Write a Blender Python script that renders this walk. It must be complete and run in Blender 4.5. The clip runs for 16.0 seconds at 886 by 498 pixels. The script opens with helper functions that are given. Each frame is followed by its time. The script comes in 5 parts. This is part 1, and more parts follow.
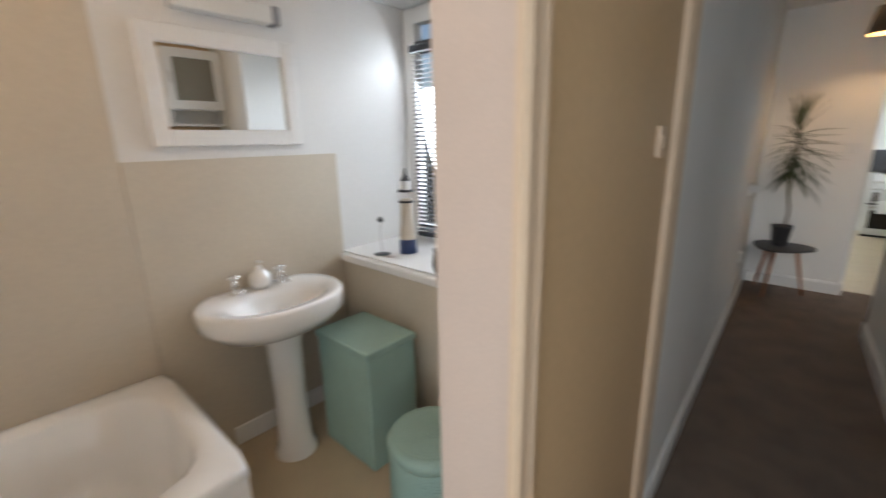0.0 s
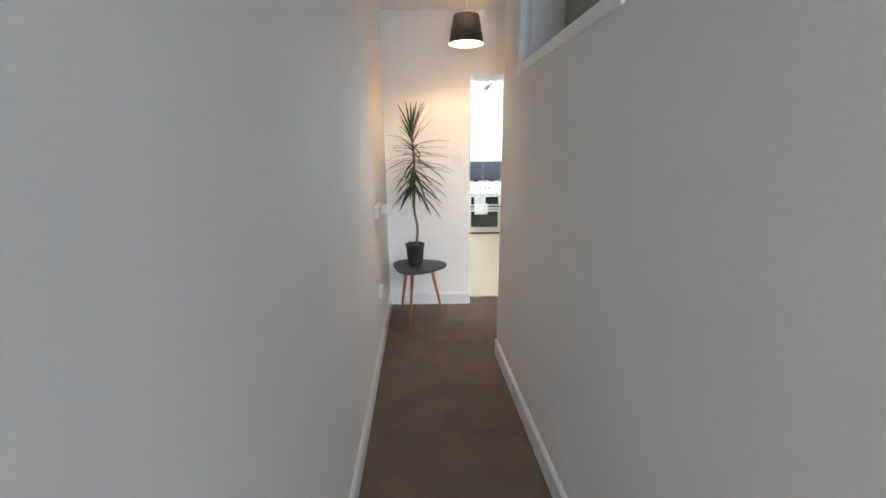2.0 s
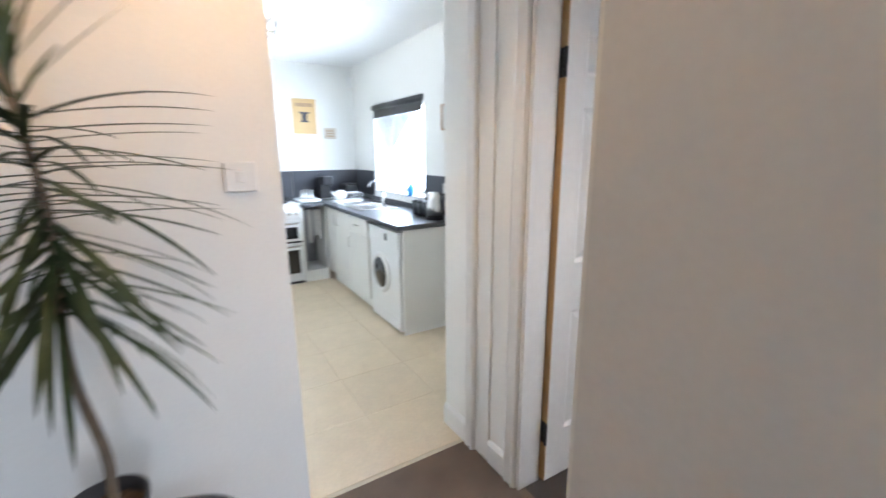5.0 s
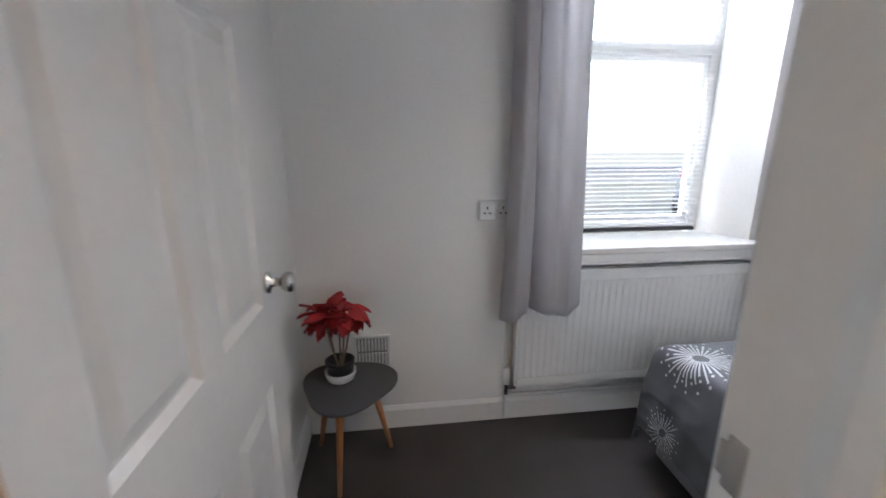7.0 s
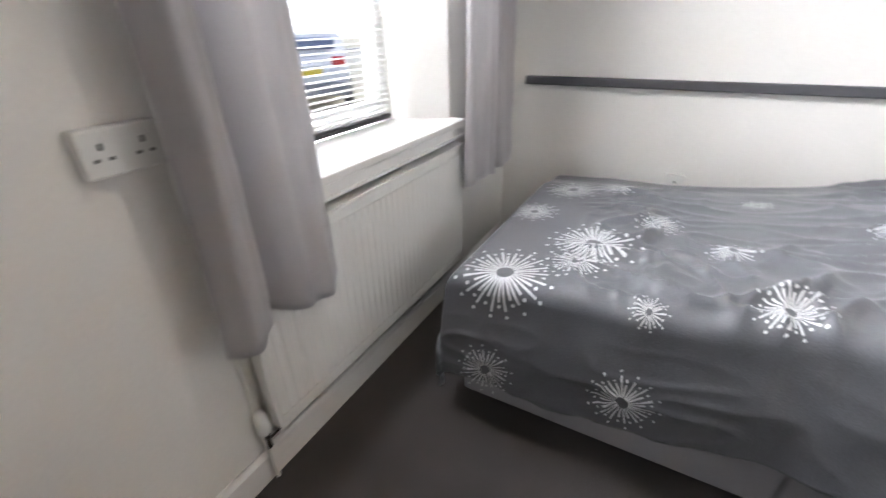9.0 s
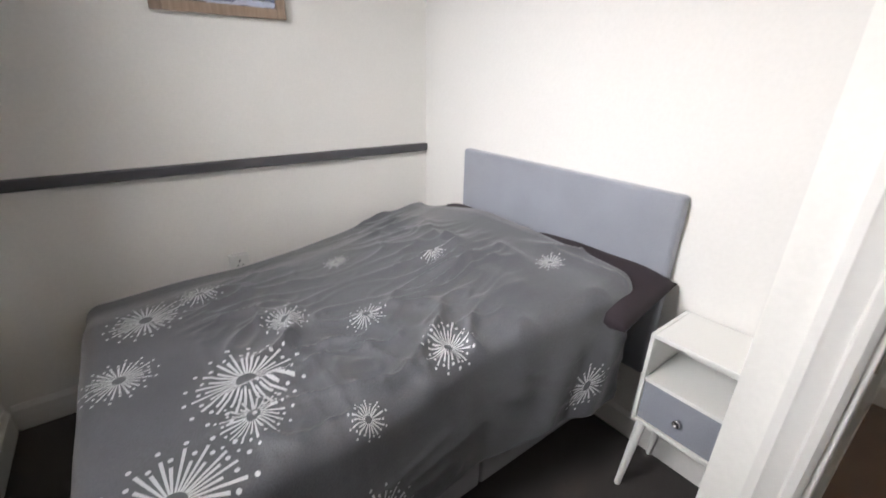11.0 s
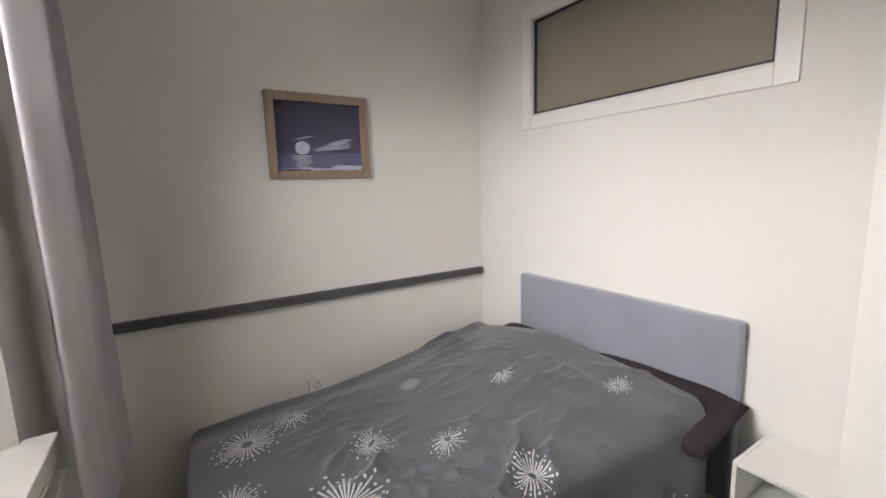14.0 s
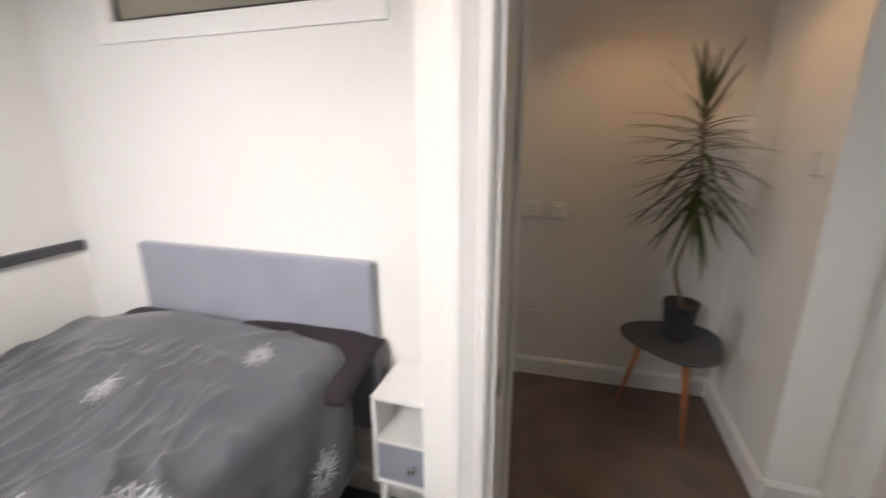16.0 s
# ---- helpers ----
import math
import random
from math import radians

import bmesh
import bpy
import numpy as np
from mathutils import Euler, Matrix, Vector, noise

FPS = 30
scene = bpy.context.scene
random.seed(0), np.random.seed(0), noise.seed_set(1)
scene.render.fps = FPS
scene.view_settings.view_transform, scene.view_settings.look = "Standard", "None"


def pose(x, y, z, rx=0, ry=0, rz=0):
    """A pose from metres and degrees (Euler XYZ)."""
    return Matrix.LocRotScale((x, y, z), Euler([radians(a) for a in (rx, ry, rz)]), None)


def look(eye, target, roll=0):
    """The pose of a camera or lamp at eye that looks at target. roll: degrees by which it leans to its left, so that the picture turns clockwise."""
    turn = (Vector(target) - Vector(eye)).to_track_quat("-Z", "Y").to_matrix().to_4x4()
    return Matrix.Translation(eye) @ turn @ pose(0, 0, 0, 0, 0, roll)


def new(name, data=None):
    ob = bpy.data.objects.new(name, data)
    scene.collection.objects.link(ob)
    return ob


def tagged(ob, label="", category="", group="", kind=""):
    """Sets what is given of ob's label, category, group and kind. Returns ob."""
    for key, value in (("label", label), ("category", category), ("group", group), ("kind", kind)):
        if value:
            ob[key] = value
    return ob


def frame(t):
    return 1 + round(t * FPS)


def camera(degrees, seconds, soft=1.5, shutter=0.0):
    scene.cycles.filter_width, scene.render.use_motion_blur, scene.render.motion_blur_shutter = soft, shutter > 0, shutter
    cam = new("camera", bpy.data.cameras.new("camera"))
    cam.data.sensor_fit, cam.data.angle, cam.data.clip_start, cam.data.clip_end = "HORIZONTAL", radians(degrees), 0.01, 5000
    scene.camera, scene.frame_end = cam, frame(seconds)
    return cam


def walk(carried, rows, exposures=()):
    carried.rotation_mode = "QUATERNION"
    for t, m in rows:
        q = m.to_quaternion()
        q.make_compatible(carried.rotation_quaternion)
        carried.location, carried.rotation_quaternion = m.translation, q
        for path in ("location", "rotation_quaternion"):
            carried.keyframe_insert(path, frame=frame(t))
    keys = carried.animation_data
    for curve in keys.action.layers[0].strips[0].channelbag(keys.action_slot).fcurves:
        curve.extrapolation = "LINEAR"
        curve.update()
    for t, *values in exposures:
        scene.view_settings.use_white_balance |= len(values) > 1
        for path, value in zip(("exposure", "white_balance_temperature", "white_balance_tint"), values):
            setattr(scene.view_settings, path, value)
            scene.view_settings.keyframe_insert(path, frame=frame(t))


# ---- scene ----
cam = camera(93.3, 16.0, shutter=0.4)
PATH = [
    (0, (0.454, -5.343, 1.526), (-0.846, -3.909, 1.021), -1.2),
    (0.5, (0.463, -5.091, 1.448), (-0.276, -3.298, 0.962), -1.2),
    (1, (0.46, -4.78, 1.458), (0.259, -2.858, 0.942), -1.8),
    (1.5, (0.453, -4.395, 1.479), (0.405, -2.461, 0.973), -1.3),
    (2, (0.424, -3.888, 1.493), (0.456, -1.944, 1.023), -0.4),
    (2.5, (0.448, -3.347, 1.495), (0.482, -1.398, 1.045), 0.2),
    (3, (0.429, -2.833, 1.472), (0.468, -0.882, 1.033), 0.1),
    (5.3, (0.495, -1.121, 1.436), (1.859, 0.268, 0.979), -0.8),
    (5.5, (0.588, -0.956, 1.411), (2.177, 0.167, 0.946), -1.1),
    (6, (0.763, -0.762, 1.424), (2.637, -0.243, 0.957), -0.6),
    (6.5, (1.048, -0.634, 1.409), (2.995, -0.528, 0.963), -0.2),
    (7, (1.375, -0.556, 1.386), (3.295, -0.802, 0.884), 0.0),
    (7.5, (1.671, -0.508, 1.324), (3.455, -1.076, 0.623), 0.7),
    (8, (1.858, -0.509, 1.26), (3.465, -1.266, 0.342), 0.7),
    (8.5, (2.048, -0.578, 1.264), (3.425, -1.681, 0.321), -0.1),
    (9, (2.276, -0.638, 1.275), (3.153, -2.167, 0.33), -1.4),
    (9.5, (2.354, -0.799, 1.294), (2.7, -2.501, 0.301), -3.8),
    (10, (2.41, -0.906, 1.296), (2.179, -2.642, 0.331), -5.3),
    (10.2, (2.44, -0.953, 1.308), (1.938, -2.623, 0.329), -4.0),
    (12.3, (2.775, -0.867, 1.52), (1.409, -2.297, 1.222), -1.5),
    (12.5, (2.78, -0.863, 1.53), (1.445, -2.33, 1.276), -1.6),
    (13, (2.787, -0.856, 1.547), (1.567, -2.429, 1.352), -1.8),
    (13.5, (2.785, -0.855, 1.54), (1.685, -2.513, 1.337), -1.8),
    (14, (2.792, -0.876, 1.543), (1.735, -2.548, 1.247), -1.6),
    (14.5, (2.778, -0.894, 1.503), (1.7, -2.524, 1.078), -1.3),
    (15, (2.752, -0.9, 1.452), (1.543, -2.396, 0.904), -1.2),
    (15.5, (2.619, -0.87, 1.419), (1.105, -2.06, 0.88), -1.1),
    (16, (2.461, -0.83, 1.488), (0.619, -1.403, 0.958), -0.3),
]
EXPOSURE = [(0, -0.26, 6300, 10), (1, 0.25, 6000, 10), (2, 0.95, 5900, 10), (3, 1.2, 5700, 10), (5.5, 0.5, 5500, 11), (7, 0.05, 5600, 12),
            (8, 0.38, 6050, 12), (9, 0.33, 6050, 12), (10, -0.12, 6200, 12), (12.5, -0.7, 6350, 13), (14.3, -0.8, 6500, 14), (16, -0.5, 6500, 14)]
walk(cam, [(t, look(e, g, r)) for t, e, g, r in PATH], EXPOSURE)

# ---------------------------------------------------------------- light
world = bpy.data.worlds.new("world")
scene.world = world
world.use_nodes = True
wn = world.node_tree
sky = wn.nodes.new("ShaderNodeTexSky")
sky.sky_type = "NISHITA"
sky.sun_disc = False
sky.sun_elevation = radians(38)
sky.sun_rotation = radians(200)
sky.dust_density = 3.0
bgn = wn.nodes["Background"]
bgn.inputs["Strength"].default_value = 0.15
wn.links.new(sky.outputs["Color"], bgn.inputs["Color"])

sun = new("sun", bpy.data.lights.new("sun", "SUN"))
sun.data.energy = 1.2
sun.data.angle = radians(12)
sun.data.color = (1, 0.95, 0.88)
sun.matrix_world = look((-3, -9, 8), (0, 0, 0))


def area(name, m, w, h, power, color):
    ob = new(name, bpy.data.lights.new(name, "AREA"))
    ob.data.shape = "RECTANGLE"
    ob.data.size, ob.data.size_y, ob.data.energy, ob.data.color = w, h, power, color
    ob.matrix_world = m
    return ob


def bulb(name, place, power, color, radius=0.03):
    ob = new(name, bpy.data.lights.new(name, "POINT"))
    ob.data.energy, ob.data.color, ob.data.shadow_soft_size = power, color, radius
    ob.location = place
    return ob


DAY = (0.86, 0.93, 1.0)
bed_sky = area("bedroom_window_sky", look((3.66, -1.82, 2.05), (2.6, -1.98, 0.75)), 0.80, 0.80, 116, (1.0, 0.975, 0.95))
bed_sky.data.spread = radians(112)
area("kitchen_window_sky", look((2.70, 2.67, 1.5), (1.0, 2.2, 0.9)), 1.1, 0.95, 63, (0.84, 0.92, 1.0))
area("bathroom_window_sky", look((-1.15, -3.28, 1.6), (-1.1, -5.0, 1.0)), 0.8, 1.1, 27, DAY)
bulb("hall_pendant_bulb", (0.66, -0.55, 2.32), 13.0, (1, 0.64, 0.33))
bulb("bedroom_pendant_bulb", (2.1, -1.5, 2.30), 17.0, (1, 0.86, 0.70))
# added cool fill behind the camera to brighten the hall, no source seen there
area("entry_daylight", look((0.72, -6.45, 1.3), (0.6, 0.0, 1.1)), 0.7, 1.8, 30, (0.80, 0.90, 1.0))
# added warm fill out of view to lift the bathroom, without any fitting
bulb("bathroom_ceiling_bulb", (-0.7, -5.5, 2.35), 12.0, (1, 0.74, 0.50))
bulb("kitchen_spot_bulb", (1.15, 2.2, 2.33), 12.0, (1, 0.94, 0.86))


# ---------------------------------------------------------------- materials
def mat(name, color, rough=0.6, metal=0.0, vary=0.06, scale=6.0, bump=0.05, fine=180.0, coat=0.0, sheen=0.0, spread=0.0):
    m = bpy.data.materials.new(name)
    m.use_nodes = True
    t = m.node_tree
    b = t.nodes["Principled BSDF"]
    b.inputs["Roughness"].default_value = rough
    b.inputs["Metallic"].default_value = metal
    b.inputs["Coat Weight"].default_value = coat
    b.inputs["Sheen Weight"].default_value = sheen
    co = t.nodes.new("ShaderNodeTexCoord")
    n1 = t.nodes.new("ShaderNodeTexNoise")
    n1.inputs["Scale"].default_value = scale
    n1.inputs["Detail"].default_value = 5
    n2 = t.nodes.new("ShaderNodeTexNoise")
    n2.inputs["Scale"].default_value = fine
    n2.inputs["Detail"].default_value = 3
    for n in (n1, n2):
        t.links.new(co.outputs["Object"], n.inputs["Vector"])
    add = t.nodes.new("ShaderNodeMath")
    add.operation = "ADD"
    t.links.new(n1.outputs["Fac"], add.inputs[0])
    t.links.new(n2.outputs["Fac"], add.inputs[1])
    last = add.outputs[0]
    if spread:
        info = t.nodes.new("ShaderNodeObjectInfo")
        mul = t.nodes.new("ShaderNodeMath")
        mul.operation = "MULTIPLY_ADD"
        mul.inputs[1].default_value = spread
        t.links.new(info.outputs["Random"], mul.inputs[0])
        t.links.new(last, mul.inputs[2])
        last = mul.outputs[0]
    r = t.nodes.new("ShaderNodeMapRange")
    r.inputs["From Min"].default_value, r.inputs["From Max"].default_value = 0.65, 1.35 + spread
    t.links.new(last, r.inputs["Value"])
    mix = t.nodes.new("ShaderNodeMix")
    mix.data_type = "RGBA"
    lo = [max(c * (1 - vary), 0) for c in color]
    hi = [min(c * (1 + vary), 1) for c in color]
    mix.inputs[6].default_value, mix.inputs[7].default_value = (*lo, 1), (*hi, 1)
    t.links.new(r.outputs["Result"], mix.inputs[0])
    t.links.new(mix.outputs[2], b.inputs["Base Color"])
    if bump:
        bp = t.nodes.new("ShaderNodeBump")
        bp.inputs["Strength"].default_value = bump
        bp.inputs["Distance"].default_value = 0.01
        t.links.new(n2.outputs["Fac"], bp.inputs["Height"])
        t.links.new(bp.outputs["Normal"], b.inputs["Normal"])
    return m


def glow(name, color, power):
    m = bpy.data.materials.new(name)
    m.use_nodes = True
    b = m.node_tree.nodes["Principled BSDF"]
    b.inputs["Base Color"].default_value = (*color, 1)
    b.inputs["Emission Color"].default_value = (*color, 1)
    b.inputs["Emission Strength"].default_value = power
    return m


def clear(name, color=(1, 1, 1), rough=0.0):
    m = bpy.data.materials.new(name)
    m.use_nodes = True
    b = m.node_tree.nodes["Principled BSDF"]
    b.inputs["Base Color"].default_value = (*color, 1)
    b.inputs["Roughness"].default_value = rough
    b.inputs["Transmission Weight"].default_value = 1
    b.inputs["IOR"].default_value = 1.45
    return m


def wood(name, dark, light, rough=0.45, scale=9.0, stretch=(8, 8, 0.7)):
    m = mat(name, light, rough, vary=0.0, bump=0.08)
    t = m.node_tree
    b = t.nodes["Principled BSDF"]
    co = t.nodes["Texture Coordinate"]
    mp = t.nodes.new("ShaderNodeMapping")
    mp.inputs["Scale"].default_value = stretch
    n = t.nodes.new("ShaderNodeTexNoise")
    n.inputs["Scale"].default_value = scale
    n.inputs["Detail"].default_value = 6
    n.inputs["Distortion"].default_value = 0.6
    t.links.new(co.outputs["Object"], mp.inputs["Vector"])
    t.links.new(mp.outputs["Vector"], n.inputs["Vector"])
    ramp = t.nodes.new("ShaderNodeValToRGB")
    ramp.color_ramp.elements[0].position, ramp.color_ramp.elements[1].position = 0.3, 0.7
    ramp.color_ramp.elements[0].color, ramp.color_ramp.elements[1].color = (*dark, 1), (*light, 1)
    t.links.new(n.outputs["Fac"], ramp.inputs["Fac"])
    t.links.new(ramp.outputs["Color"], b.inputs["Base Color"])
    return m


WALL = mat("white_emulsion", (0.84, 0.83, 0.80), 0.75, vary=0.03, scale=2.5, bump=0.025, fine=90)
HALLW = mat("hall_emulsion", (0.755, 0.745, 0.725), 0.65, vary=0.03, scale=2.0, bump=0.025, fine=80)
KITW = mat("kitchen_emulsion", (0.80, 0.80, 0.76), 0.7, vary=0.02, scale=2, bump=0.06, fine=90)
CREAM = mat("cream_boarding", (0.58, 0.51, 0.41), 0.45, vary=0.05, scale=3, bump=0.05, fine=60)
BEIGE = mat("beige_gloss", (0.52, 0.355, 0.195), 0.45, vary=0.06, scale=2.5, bump=0.05, fine=50)
CEIL = mat("ceiling_white", (0.86, 0.86, 0.84), 0.85, vary=0.02, bump=0.12, fine=70)
GLOSS = mat("white_gloss", (0.80, 0.79, 0.77), 0.3, vary=0.03, scale=4, bump=0.03, fine=40)
OLDGLOSS = mat("cream_gloss", (0.58, 0.43, 0.29), 0.4, vary=0.05, scale=4, bump=0.04, fine=40)
PLASTIC = mat("white_plastic", (0.78, 0.78, 0.76), 0.35, vary=0.02, bump=0.0)
CARPET_H = mat("brown_carpet", (0.170, 0.116, 0.080), 0.95, vary=0.32, scale=5, bump=0.9, fine=420, sheen=0.1)
CARPET_B = mat("charcoal_carpet", (0.052, 0.044, 0.041), 0.95, vary=0.35, scale=5, bump=0.9, fine=420, sheen=0.1)
TILE = mat("cream_floor_tile", (0.64, 0.53, 0.37), 0.35, vary=0.10, scale=9, bump=0.04, fine=60, spread=0.3)
GROUT = mat("tile_grout", (0.56, 0.49, 0.37), 0.9)
LINO = mat("bathroom_vinyl", (0.50, 0.40, 0.27), 0.45, vary=0.08, scale=6)
STEEL = mat("brushed_steel", (0.62, 0.60, 0.57), 0.25, 1.0, vary=0.04, bump=0.02)
CHROME = mat("chrome", (0.80, 0.80, 0.80), 0.08, 1.0, vary=0.02, bump=0)
BLACK = mat("black_satin", (0.018, 0.018, 0.020), 0.4, vary=0.2, bump=0.03)
DARKGREY = mat("dark_grey_paint", (0.075, 0.076, 0.085), 0.5, vary=0.10, bump=0.05)
TABLEGREY = mat("slate_grey_lacquer", (0.085, 0.086, 0.094), 0.55, vary=0.10, bump=0.03)
GOLD = mat("gold_lining", (0.85, 0.64, 0.36), 0.4, 0.4, vary=0.05, bump=0)
LEG = wood("orange_beech", (0.36, 0.13, 0.045), (0.52, 0.22, 0.08))
OAK = wood("pale_oak", (0.34, 0.22, 0.12), (0.50, 0.35, 0.21))
BAREWOOD = wood("bare_pine_edge", (0.42, 0.27, 0.12), (0.58, 0.40, 0.20))
FRAMEWOOD = wood("limed_wood", (0.26, 0.19, 0.14), (0.37, 0.28, 0.21))
COVER = mat("grey_velvet_cover", (0.086, 0.090, 0.102), 0.50, vary=0.25, scale=5, bump=0.15, fine=240, sheen=0.25)
PRINT = mat("silver_print", (0.60, 0.61, 0.63), 0.4, vary=0.10, bump=0.05)
PILLOW = mat("black_plum_cotton", (0.022, 0.014, 0.020), 0.8, vary=0.2, bump=0.12, fine=200)
HEAD = mat("grey_upholstery", (0.25, 0.265, 0.31), 0.7, vary=0.12, scale=5, bump=0.20, fine=300, sheen=0.5)
DIVAN = mat("silver_divan_fabric", (0.30, 0.30, 0.32), 0.8, vary=0.08, bump=0.15, fine=260)
CURTAIN = mat("silver_grey_curtain", (0.50, 0.48, 0.49), 0.6, vary=0.06, scale=8, bump=0.10, fine=260, sheen=0.4)
ct = CURTAIN.node_tree
thin = ct.nodes.new("ShaderNodeBsdfTranslucent")
thin.inputs["Color"].default_value = (0.76, 0.75, 0.76, 1)
blend = ct.nodes.new("ShaderNodeMixShader")
blend.inputs[0].default_value = 0.42
ct.links.new(ct.nodes["Principled BSDF"].outputs[0], blend.inputs[1])
ct.links.new(thin.outputs[0], blend.inputs[2])
ct.links.new(blend.outputs[0], ct.nodes["Material Output"].inputs["Surface"])
LEAF = mat("dark_green_leaf", (0.050, 0.075, 0.028), 0.45, vary=0.45, scale=30, bump=0.05, spread=0.3)
STEM = mat("pale_bark", (0.22, 0.17, 0.12), 0.85, vary=0.25, scale=40, bump=0.4)
SOIL = mat("bark_mulch", (0.13, 0.075, 0.04), 0.95, vary=0.5, scale=60, bump=0.8)
RED = mat("red_poinsettia", (0.32, 0.007, 0.012), 0.55, vary=0.45, scale=25, bump=0.1, spread=0.3)
POTGREY = mat("charcoal_pot", (0.055, 0.053, 0.056), 0.55, vary=0.1, bump=0.05)
CERAMIC = mat("white_ceramic", (0.82, 0.81, 0.79), 0.12, vary=0.02, bump=0, coat=0.5)
MINT = mat("mint_weave", (0.30, 0.43, 0.37), 0.6, vary=0.10, bump=0.3, fine=150)
SLATEPAN = mat("dark_splash_panel", (0.060, 0.062, 0.072), 0.3, vary=0.12, bump=0.02)
WORKTOP = mat("charcoal_laminate", (0.075, 0.078, 0.085), 0.3, vary=0.25, scale=60, bump=0.02)
DARKGLASS = mat("black_oven_glass", (0.012, 0.012, 0.013), 0.08, vary=0.1, bump=0, coat=0.5)
PANE = clear("window_glass")
TRANSOM = mat("obscured_glass", (0.24, 0.22, 0.175), 0.15, vary=0.10, scale=2, bump=0.02)
DOORPANE = mat("olive_obscured_glass", (0.22, 0.20, 0.15), 0.12, vary=0.15, scale=3, bump=0.02)
MIRROR = mat("mirror_silver", (0.86, 0.87, 0.86), 0.02, 1.0, vary=0.0, bump=0)
SLAT = mat("white_slat", (0.78, 0.78, 0.77), 0.45, vary=0.02, bump=0)
DARKSLAT = mat("navy_black_slat", (0.030, 0.034, 0.045), 0.45, vary=0.1, bump=0)
PAPER = mat("kraft_poster", (0.62, 0.44, 0.22), 0.8, vary=0.08, scale=8, bump=0.02)
NAVY = mat("night_sky_paint", (0.048, 0.045, 0.095), 0.4, vary=0.35, scale=9, bump=0.05)
SEA = mat("blue_sea_paint", (0.11, 0.12, 0.24), 0.4, vary=0.5, scale=30, bump=0.05)
MOON = mat("moon_white_paint", (0.55, 0.60, 0.72), 0.5, vary=0.2, scale=60, bump=0.05)
TEATOWEL = mat("checked_towel", (0.55, 0.54, 0.52), 0.9, vary=0.25, scale=60, bump=0.2)


# ---------------------------------------------------------------- mesh helpers
def finish(ob, bm, material, smooth=False):
    bmesh.ops.recalc_face_normals(bm, faces=bm.faces)
    me = bpy.data.meshes.new(ob if isinstance(ob, str) else ob.name)
    bm.to_mesh(me)
    bm.free()
    if smooth:
        for p in me.polygons:
            p.use_smooth = True
    if material:
        me.materials.append(material)
    return me


def part(name, bm, material, parent=None, label="", smooth=False):
    ob = new(name, finish(name, bm, material, smooth))
    if parent is not None:
        ob.parent = parent
    if label:
        tagged(ob, label)
    return ob


def thing(name, place, label, category, group="", rz=0):
    ob = new(name)
    ob.matrix_world = pose(*place, 0, 0, rz)
    return tagged(ob, label, category, group)


def solid(name, bm, material, label, category, kind="", smooth=False, group=""):
    return tagged(part(name, bm, material, None, "", smooth), label, category, group, kind)


def box(x0, x1, y0, y1, z0, z1, bevel=0.0, seg=2, bm=None):
    one = bmesh.new()
    bmesh.ops.create_cube(one, size=1)
    for v in one.verts:
        v.co = Vector(((x0 + x1) / 2 + v.co.x * (x1 - x0), (y0 + y1) / 2 + v.co.y * (y1 - y0), (z0 + z1) / 2 + v.co.z * (z1 - z0)))
    if bevel:
        bmesh.ops.bevel(one, geom=one.edges[:], offset=bevel, segments=seg, affect="EDGES", profile=0.5)
    return merge(bm, one)


def merge(bm, one):
    if bm is None:
        return one
    me = bpy.data.meshes.new("tmp")
    one.to_mesh(me)
    one.free()
    bm.from_mesh(me)
    bpy.data.meshes.remove(me)
    return bm


def prism(pts, z0, z1, bm=None):
    one = bmesh.new()
    lo = [one.verts.new((x, y, z0)) for x, y in pts]
    hi = [one.verts.new((x, y, z1)) for x, y in pts]
    one.faces.new(lo)
    one.faces.new(hi)
    n = len(pts)
    for i in range(n):
        one.faces.new((lo[i], lo[(i + 1) % n], hi[(i + 1) % n], hi[i]))
    return merge(bm, one)


def lathe(profile, seg=28, bm=None, place=(0, 0, 0)):
    """A turned shape from (radius, height) pairs."""
    one = bmesh.new()
    rings = []
    for r, z in profile:
        if r < 1e-5:
            rings.append([one.verts.new((place[0], place[1], place[2] + z))])
        else:
            rings.append([one.verts.new((place[0] + r * math.cos(2 * math.pi * i / seg), place[1] + r * math.sin(2 * math.pi * i / seg), place[2] + z)) for i in range(seg)])
    for a, b in zip(rings, rings[1:]):
        for i in range(seg):
            j = (i + 1) % seg
            q = [a[i % len(a)], a[j % len(a)], b[j % len(b)], b[i % len(b)]]
            q = list(dict.fromkeys(q))
            if len(q) > 2:
                one.faces.new(q)
    return merge(bm, one)


def tube(points, radius, seg=10, bm=None, radii=None):
    """A round bar along a line of points."""
    one = bmesh.new()
    rings = []
    pts = [Vector(p) for p in points]
    for i, p in enumerate(pts):
        d = (pts[min(i + 1, len(pts) - 1)] - pts[max(i - 1, 0)]).normalized()
        side = d.cross(Vector((0, 0, 1)) if abs(d.z) < 0.9 else Vector((1, 0, 0))).normalized()
        up = side.cross(d)
        r = radii[i] if radii else radius
        rings.append([one.verts.new(p + r * (math.cos(a) * side + math.sin(a) * up)) for a in (2 * math.pi * k / seg for k in range(seg))])
    for a, b in zip(rings, rings[1:]):
        for i in range(seg):
            one.faces.new((a[i], a[(i + 1) % seg], b[(i + 1) % seg], b[i]))
    one.faces.new(rings[0])
    one.faces.new(rings[-1])
    return merge(bm, one)


def turned(bm, m):
    bmesh.ops.transform(bm, matrix=m, verts=bm.verts)
    return bm


